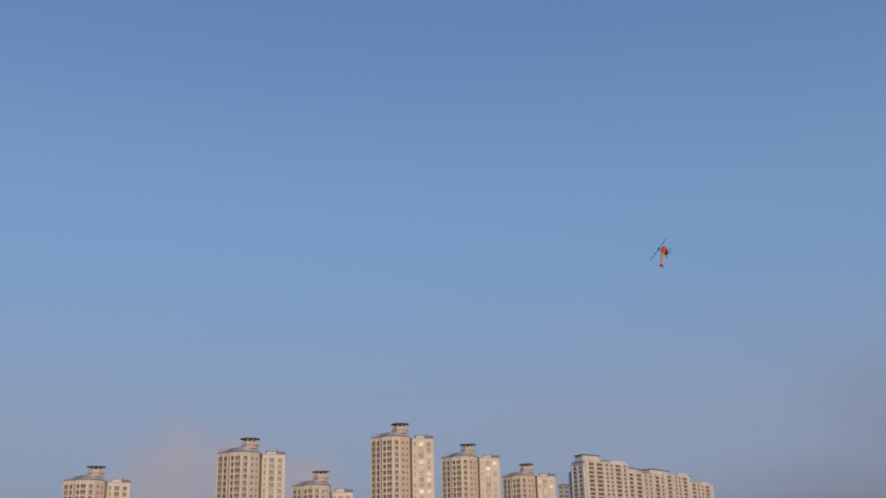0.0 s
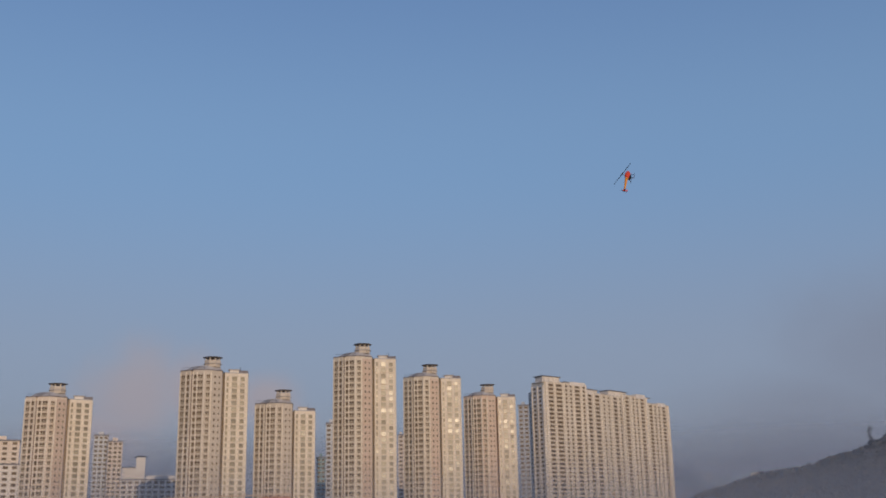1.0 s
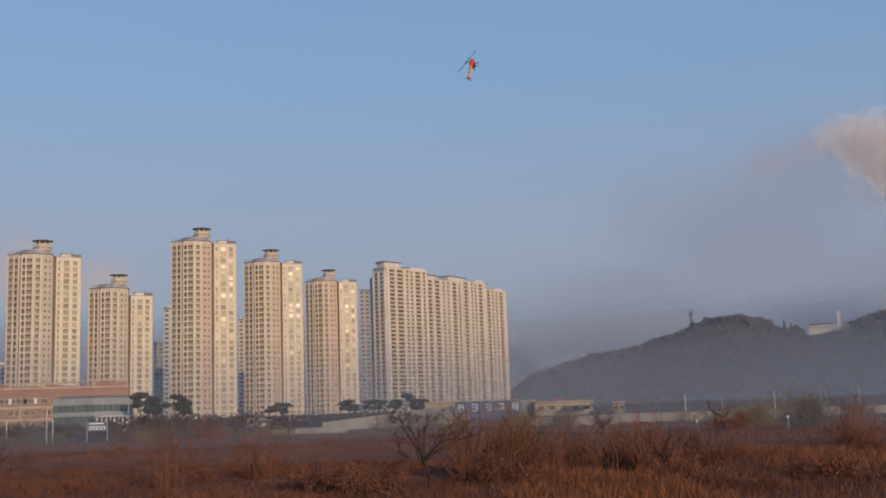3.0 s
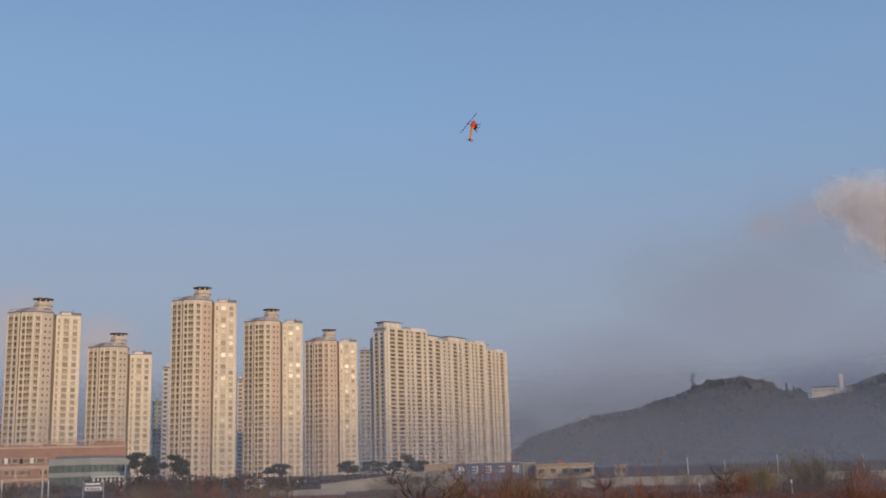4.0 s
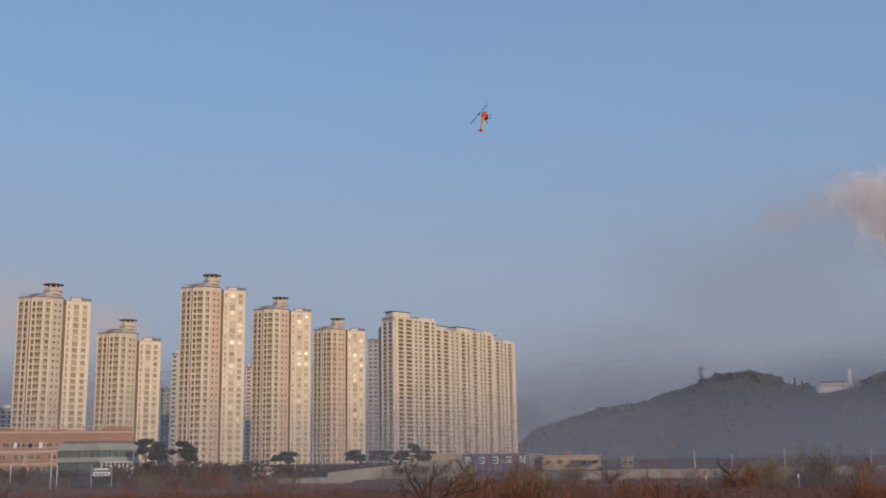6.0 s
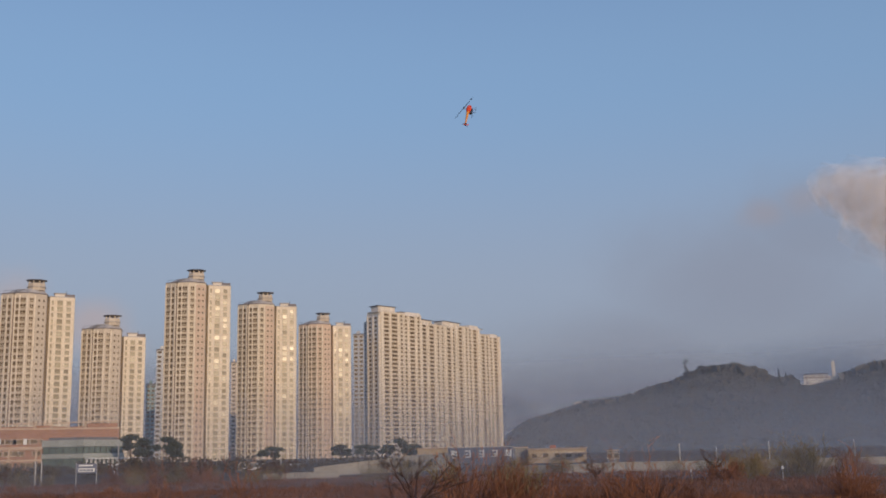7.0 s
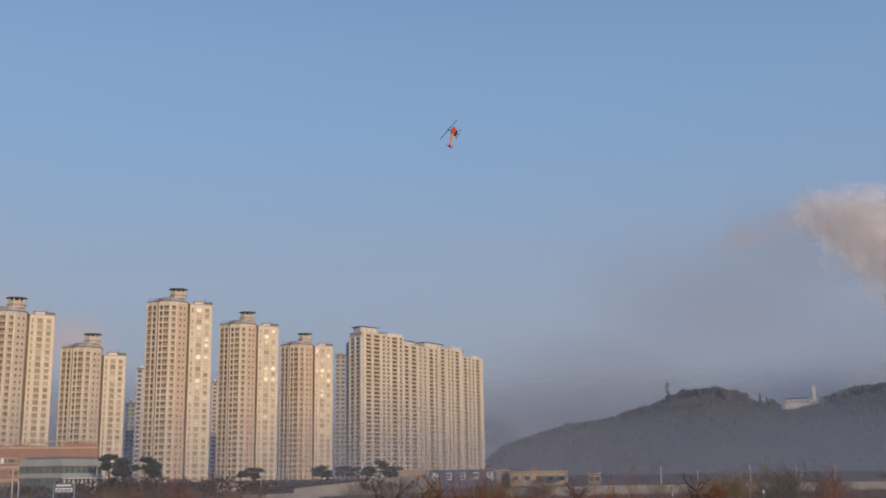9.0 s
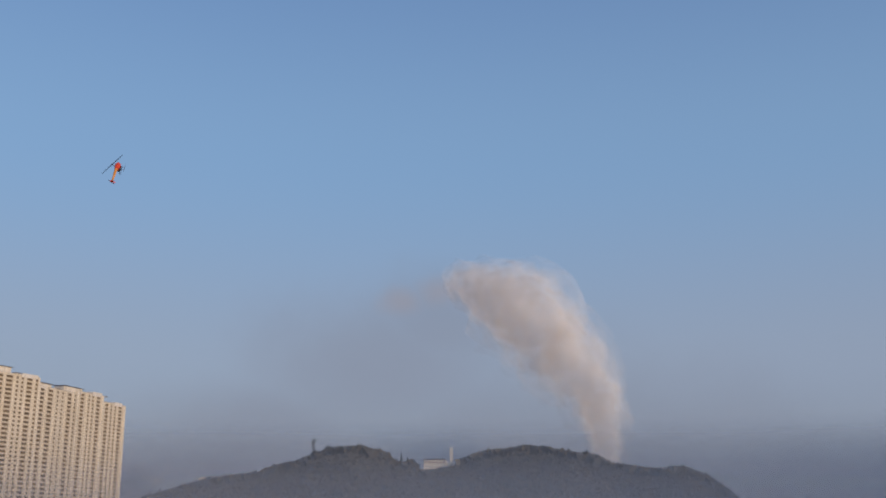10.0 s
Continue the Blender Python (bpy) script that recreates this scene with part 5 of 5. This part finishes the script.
def shrub_meshes(kind, seed):
    rnd = random.Random(seed)
    t = Twigs()
    if kind == "tree":
        a = Vector((0, 0, -0.3))
        for z in (0.5, 1.0, 1.4):
            b = Vector((rnd.gauss(0, 0.07), rnd.gauss(0, 0.07), z))
            t.twig(a, b, 0.085 - 0.012 * z, 0.075 - 0.012 * z)
            a = b
        for i in range(7):
            turn = i * math.tau / 7 + rnd.uniform(-0.5, 0.5)
            t.branch(rnd, a - Vector((0, 0, rnd.uniform(0, 0.35))), Vector((math.cos(turn), math.sin(turn), rnd.uniform(0.35, 1.5))).normalized(), rnd.uniform(1.5, 2.4), 0.05, 3, 0.0, 0.02, 1)
    elif kind == "sapling":
        for i in range(5):
            turn = rnd.random() * math.tau
            a = Vector((rnd.gauss(0, 0.5), rnd.gauss(0, 0.35), -0.2))
            t.branch(rnd, a, Vector((math.cos(turn) * 0.14, math.sin(turn) * 0.14, 1.0)), rnd.uniform(2.0, 3.4), 0.04, 3, -0.05, 0.10, 1)
    else:
        n = {"bush": 52, "brush": 44, "willow": 46}[kind]
        for i in range(n):
            turn, off = rnd.random() * math.tau, rnd.random() ** 0.5 * 0.9
            a = Vector((off * math.cos(turn), off * math.sin(turn), -0.2))
            way = Vector((math.cos(turn) * off, math.sin(turn) * off, rnd.uniform(0.9, 2.4))).normalized()
            if kind == "bush":
                t.branch(rnd, a, way, 0.8 + 2.2 * rnd.random() ** 1.8, 0.034, 2 if i % 3 else 1, -0.06, 0.16, 1 if i % 2 else 2)
            elif kind == "willow":
                t.branch(rnd, a, way, rnd.uniform(1.4, 2.6), 0.03, 2, 0.03, 0.05, 1)
            else:
                t.branch(rnd, a, (way + Vector((rnd.gauss(0, .4), rnd.gauss(0, .4), 0))).normalized(), rnd.uniform(0.5, 1.5), 0.026, 2 if i % 2 else 1, 0.03, 0.5)
    meshes = []
    for name, v, f, m in (("branchwork", t.verts, t.faces, dict(willow="willow", tree="darktwig", sapling="twig").get(kind, "twig")), ("withered_foliage", t.leaf_verts, t.leaf_faces, "deadleaf")):
        me = bpy.data.meshes.new(name)
        me.from_pydata([tuple(x) for x in v], [], f)
        me.materials.append(M[m])
        meshes.append(me)
    return meshes


SHRUBS = {k: [shrub_meshes(k, 100 + 7 * i + len(k)) for i in range(3)] for k in ("tree", "sapling", "bush", "brush", "willow")}
SHRUB_TEXT = dict(sapling="clump of slender bare upright saplings", tree="small bare leafless tree among the dead grass", bush="bare reddish brown shrub with upright twigs", brush="low tangled dead brush with withered leaves",
                  willow="yellowish bare willow shrub at the field's edge")


def shrub(kind, az, d, size, seed):
    p = polar(az, d)
    root = empty("bare_tree" if kind in ("tree", "sapling") else "shrub", Matrix.Translation((p.x, p.y, ground_height(p.x, p.y) - 0.05)) @ Matrix.Rotation(seed * 1.7, 4, "Z") @ Matrix.Diagonal((size, size, size, 1)),
                 SHRUB_TEXT[kind], "tree" if kind in ("tree", "sapling") else "shrub", "shrubs in the field")
    for name, me in zip(("branchwork", "withered_foliage"), SHRUBS[kind][seed % 3]):
        share(name, me, Matrix.Identity(4), root)


PLANTED = (("tree", -0.35, 55, 1.2), ("sapling", -13.9, 64, 1.0), ("sapling", -13.2, 66, 0.95), ("sapling", -8.9, 68, 1.15), ("sapling", -9.4, 70, 0.9), ("sapling", 1.6, 58, 1.15), ("sapling", 3.4, 60, 1.15),
           ("sapling", 11.2, 58, 1.05), ("sapling", 9.6, 62, 0.95), ("sapling", 5.2, 62, 0.95), ("brush", -5.2, 56, 1.2), ("brush", -2.6, 52, 1.0), ("tree", 12.0, 58, 0.8), ("bush", 2.2, 64, 1.15), ("bush", 3.3, 66, 1.30), ("bush", 4.3, 65, 1.1), ("bush", 5.4, 68, 0.95), ("willow", 4.6, 95, 1.2),
           ("bush", 9.9, 64, 1.05), ("tree", 9.0, 120, 1.15), ("bush", 11.5, 62, 1.1), ("bush", 12.6, 63, 0.95), ("bush", 14.6, 66, 0.85), ("tree", 15.0, 150, 1.3), ("brush", 15.4, 150, 2.0),
           ("willow", 17.0, 155, 1.3), ("willow", 19.2, 160, 1.35), ("brush", 20.2, 55, 1.0), ("brush", 18.8, 56, 0.8), ("brush", -9.2, 72, 1.0),
           ("willow", 16.6, 152, 1.7), ("willow", 18.7, 158, 1.9), ("willow", 19.5, 157, 1.8), ("willow", 5.0, 92, 1.35), ("willow", 1.2, 150, 1.5), ("brush", -6.0, 60, 1.0), ("brush", -4.7, 58, 0.9), ("willow", -2.6, 175, 1.4), ("willow", -0.8, 185, 1.5), ("brush", -18.0, 66, 0.8), ("tree", -21.5, 95, 0.8),
           ("bush", 21.5, 95, 1.2), ("bush", 7.6, 75, 0.9), ("brush", 3.0, 58, 1.1), ("brush", 5.0, 57, 1.0), ("brush", 13.0, 57, 0.9), ("brush", -2.0, 60, 0.8))
for i, (kind, az, d, size) in enumerate(PLANTED):
    shrub(kind, az, d, size, i)


def scatter_shrubs():
    rnd = random.Random(23)
    for i in range(70):
        shrub("brush", rnd.uniform(-26, 26), rnd.uniform(44, 92), rnd.uniform(0.3, 0.75), 500 + i)
    for i in range(64):
        az = rnd.uniform(-29, -7) if i % 3 else rnd.uniform(4, 26)
        if -18.2 < az < -15.8:
            continue
        shrub(rnd.choice(("willow", "bush", "tree")), az, rnd.uniform(196, 219), rnd.uniform(0.9, 1.35), 300 + i)
    for i in range(46):
        az, d = rnd.uniform(-27, 27), rnd.uniform(95, 205)
        shrub(rnd.choice(("brush", "brush", "bush", "bush", "willow")), az, d, rnd.uniform(0.45, 0.95), 50 + i)


scatter_shrubs()


def dead_grass(name, count, near, far, tall, width, blades, material, label, seed, patch=None):
    rnd = np.random.RandomState(seed)
    n = count * blades
    az = np.radians(np.repeat(rnd.uniform(-33, 33, count), blades))
    d = np.repeat(near + (far - near) * rnd.uniform(0, 1, count) ** 1.4, blades)
    x = d * np.sin(az) + rnd.normal(0, 0.22, n)
    y = d * np.cos(az) + rnd.normal(0, 0.22, n)
    if patch is not None:
        keep = np.array([patch(a, b) for a, b in zip(x, y)])
        x, y, d = x[keep], y[keep], d[keep]
        n = len(x)
    z = np.array([ground_height(a, b) for a, b in zip(x, y)]) - 0.05
    h = tall * rnd.uniform(0.4, 1.15, n)
    w = width * rnd.uniform(0.6, 1.3, n) * (0.6 + d / 130)
    turn = rnd.uniform(0, 2 * np.pi, n)
    lean, way = h * rnd.uniform(0.03, 0.38, n), rnd.uniform(0, 2 * np.pi, n)
    v = np.empty((n, 4, 3))
    v[:, 0] = np.stack([x - w * np.cos(turn), y - w * np.sin(turn), z], 1)
    v[:, 1] = np.stack([x + w * np.cos(turn), y + w * np.sin(turn), z], 1)
    mx, my = x + lean * 0.4 * np.cos(way), y + lean * 0.4 * np.sin(way)
    v[:, 2] = np.stack([mx + w * 0.7 * np.cos(turn), my + w * 0.7 * np.sin(turn), z + h * 0.6], 1)
    v[:, 3] = np.stack([x + lean * np.cos(way), y + lean * np.sin(way), z + h], 1)
    me = bpy.data.meshes.new(name)
    me.vertices.add(4 * n)
    me.vertices.foreach_set("co", v.ravel())
    me.loops.add(6 * n)
    base = np.arange(n)[:, None] * 4
    me.loops.foreach_set("vertex_index", (base + np.array([0, 1, 2, 0, 2, 3])).ravel())
    me.polygons.add(2 * n)
    me.polygons.foreach_set("loop_start", np.arange(2 * n) * 3)
    me.update(calc_edges=True)
    me.materials.append(M[material])
    tagged(new(name, me), label, "grass", kind="stuff")


dead_grass("dead_grass", 34000, 34, 110, 0.42, 0.0085, 9, "straw", "matted reddish brown dead grass", 1)
dead_grass("far_grass", 18000, 100, 222, 0.6, 0.022, 6, "straw", "reddish brown dead grass across the field", 2)
dead_grass("reeds", 12000, 36, 85, 0.85, 0.0042, 8, "reed", "tall dry orange reeds in patches", 3, lambda x, y: x > 3 and noise.noise((x * 0.09, y * 0.09, 5)) > 0.0)


# ---- smoke and low cloud ----
def billows(name, spine, material, label, seed, shells=3, puffs=26, rough=0.35):
    """Puffs along a spine of (place, radius), each of nested ragged shells."""
    rnd = random.Random(seed)
    verts, faces = [], []
    ball = bmesh.new()
    bmesh.ops.create_icosphere(ball, subdivisions=3, radius=1.0)
    ball.verts.ensure_lookup_table()
    bv, bf = [v.co.copy() for v in ball.verts], [[v.index for v in f.verts] for f in ball.faces]
    ball.free()
    for i in range(puffs):
        t = (i + 0.5) / puffs * (len(spine) - 1)
        k = min(int(t), len(spine) - 2)
        (pa, ra), (pb, rb) = spine[k], spine[k + 1]
        r = ra + (rb - ra) * (t - k)
        c = pa.lerp(pb, t - k) + Vector((rnd.gauss(0, 0.22), rnd.gauss(0, 0.3), rnd.gauss(0, 0.22))) * r
        r *= rnd.uniform(0.75, 1.15)
        for s in range(shells):
            rs = r * (1 - 0.24 * s)
            b = len(verts)
            off = Vector((rnd.random(), rnd.random(), rnd.random())) * 50
            for v in bv:
                d = 1 + rough * noise.noise(v * 1.6 + off) + rough * 0.5 * noise.noise(v * 3.7 + off)
                verts.append(c + v * rs * d)
            faces += [[b + j for j in f] for f in bf]
    ob = soup(name, verts, faces, material)
    ob.data.polygons.foreach_set("use_smooth", [True] * len(ob.data.polygons))
    return tagged(ob, label, "smoke", kind="stuff")


PD = 1900.0


def spot(az, el, radius, d=PD):
    return (polar(az, d, EYE.z + d * math.tan(radians(el))), d * math.tan(radians(radius)))


billows("smoke_plume", [spot(29.25, 2.4, 0.5), spot(29.1, 3.8, 0.72), spot(28.95, 5.4, 1.0), spot(28.5, 7.1, 1.35), spot(27.5, 8.9, 1.65), spot(26.1, 10.4, 2.1), spot(24.5, 11.6, 2.0),
                        spot(23.0, 12.5, 1.35), spot(21.4, 13.0, 0.9)],
        M["smoke"], "pale sunlit smoke plume rising behind the hill", 1, 1, 115, 0.40)


def mist_bank(name, d, depth, az0, az1, foot, top, material, label, seed, layers=1, apart=0.0):
    for i in range(layers):
        mist_layer(name, d + apart * i, depth, az0, az1, foot, top, material, label, seed + 0.37 * i)


def mist_layer(name, d, depth, az0, az1, foot, top, material, label, seed):
    """A long low bank of ground mist: a swelling ridge with an uneven crest."""
    n = 90
    verts, faces = [], []
    for i in range(n + 1):
        az = az0 + (az1 - az0) * i / n
        h = (top - foot) * (1.0 + 0.3 * abs(noise.noise((az * 0.3, seed, 0))))
        for k in range(13):
            bend = k / 12 * math.pi / 2
            verts.append(polar(az, d + depth * 0.5 * (1 - math.cos(bend)), foot + h * math.sin(bend)))
    for i in range(n):
        for k in range(12):
            a = i * 13 + k
            faces.append((a, a + 13, a + 14, a + 1))
    ob = soup(name, verts, faces, material)
    ob.data.polygons.foreach_set("use_smooth", [True] * len(ob.data.polygons))
    tagged(ob, label, "mist", kind="stuff")


mist_bank("road_mist", 236, 12, -64, 74, 0.3, 24, M["mist"], "thin morning mist lying over the road bank", 1, 2, 1.5)
mist_bank("field_mist", 150, 20, -64, 74, -0.3, 5.5, smoke_material("field_mist", (0.42, 0.385, 0.38), 0.31, 0.03, -0.1, 0.9, (0, 0, 1), (0.8, 5.0)), "thin morning mist lying over the far field", 4, 2, 6.0)
mist_bank("near_field_mist", 96, 14, -64, 74, -0.4, 3.2, smoke_material("near_field_mist", (0.46, 0.41, 0.39), 0.24, 0.05, -0.1, 0.9, (0, 0, 1), (0.3, 3.0)), "faint morning mist over the dead grass", 7)
mist_bank("town_mist", 440, 30, -64, 74, 1.5, 75, M["townmist"], "thin morning mist before the apartment towers", 2)
mist_bank("back_mist", 668, 30, -64, 74, 1.5, 130, M["backmist"], "thin haze between the towers and the blocks behind", 6)
mist_bank("hill_mist", 960, 60, -64, 74, 2.0, 215, M["hillmist"], "pale morning haze hanging before the wooded hill", 3, 3, 18.0)
mist_bank("far_mist", 2100, 80, -64, 74, 2.0, 300, M["farmist"], "pale haze in the far valley", 5)


# ---- model helicopter in the air ----
def helicopter():
    d, az, el = 42.0, 2.9, 18.2
    place = EYE + Vector((math.sin(radians(az)) * math.cos(radians(el)), math.cos(radians(az)) * math.cos(radians(el)), math.sin(radians(el)))) * d
    # nose along +x: climbing away from the viewer, rolled on its side
    nose = Vector((0.16, 0.60, 0.78)).normalized()
    rotor = Vector((-0.80, -0.30, 0.30))
    rotor = (rotor - nose * rotor.dot(nose)).normalized()
    flank = rotor.cross(nose)
    turn = Matrix((nose, flank, rotor)).transposed().to_4x4()
    root = empty("model_helicopter", Matrix.Translation(place) @ turn,
                 "red and orange radio-controlled model helicopter flying in the air", "helicopter")
    bm = bmesh.new()
    bmesh.ops.create_uvsphere(bm, u_segments=20, v_segments=12, radius=1.0)
    for v in bm.verts:
        x, y, z = v.co
        taper = 1 - 0.45 * max(0, -x) - 0.12 * max(0, x)
        v.co = (0.30 * x + 0.06, 0.095 * y * taper, 0.125 * z * taper + 0.03 * max(0, -x))
    for f in bm.faces:
        f.smooth = True
    part("canopy", bm, M["red"], root, "glossy red canopy")
    bm = bmesh.new()
    bmesh.ops.create_uvsphere(bm, u_segments=16, v_segments=8, radius=1.0)
    for v in bm.verts:
        v.co = (0.20 * v.co.x + 0.02, 0.085 * v.co.y, 0.07 * v.co.z - 0.085)
    part("belly_frame", bm, M["carbon"], root, "black carbon frame")
    bm = bmesh.new()
    tube(bm, (-0.15, 0, 0.03), (-0.95, 0, 0.03), 0.058, 0.03, 12)
    part("tail_boom", bm, M["yellow"], root, "orange and yellow tail boom")
    part("tail_fin", prism(bmesh.new(), [(-0.93, -0.006), (-0.86, -0.006), (-0.86, 0.006), (-0.93, 0.006)], -0.10, 0.10, 0, [(-1.02, -0.006), (-0.95, -0.006), (-0.95, 0.006), (-1.02, 0.006)]), M["red"], root)
    part("tail_gearbox", box(bmesh.new(), -0.97, -0.90, -0.03, 0.035, 0.0, 0.06), M["carbon"], root)
    tail = part("tail_rotor", tube(bmesh.new(), (-0.94, 0.02, 0.03), (-0.94, 0.07, 0.03), 0.012, 0.012), M["bare"], root)
    for s in (1, -1):
        part("tail_blade", box(bmesh.new(), -0.955, -0.925, 0.055, 0.06, 0.03, 0.03 + s * 0.13), M["carbon"], tail)
    part("main_shaft", tube(bmesh.new(), (0, 0, 0.05), (0, 0, 0.24), 0.012, 0.012), M["bare"], root)
    hub = part("rotor_hub", tube(bmesh.new(), (0, 0, 0.20), (0, 0, 0.25), 0.035, 0.03, 10), M["carbon"], root)
    for s in (0, 1):
        m = Matrix.Rotation(radians(72 + 180 * s), 4, "Z")
        bm = bmesh.new()
        box(bm, 0.05, 0.78, -0.028, 0.032, 0.222, 0.230, 0, m)
        part("main_blade", bm, M["carbon"], hub, "black rotor blade")
        bm = bmesh.new()
        tube(bm, m @ Vector((0.0, 0, 0.226)), m @ Vector((0.12, 0, 0.226)), 0.018, 0.018, 8)
        part("blade_grip", bm, M["bare"], hub)
    for y in (-0.11, 0.11):
        bm = bmesh.new()
        tube(bm, (-0.17, y * 1.15, -0.22), (0.20, y * 1.15, -0.22), 0.009, 0.009, 8)
        tube(bm, (0.20, y * 1.15, -0.22), (0.25, y * 1.15, -0.20), 0.009, 0.006, 8)
        part("skid", bm, M["bare"], root)
    for x in (-0.08, 0.12):
        bm = bmesh.new()
        tube(bm, (x, -0.127, -0.22), (x, -0.05, -0.10), 0.008, 0.010, 6)
        tube(bm, (x, 0.127, -0.22), (x, 0.05, -0.10), 0.008, 0.010, 6)
        part("landing_strut", bm, M["carbon"], root)


helicopter()
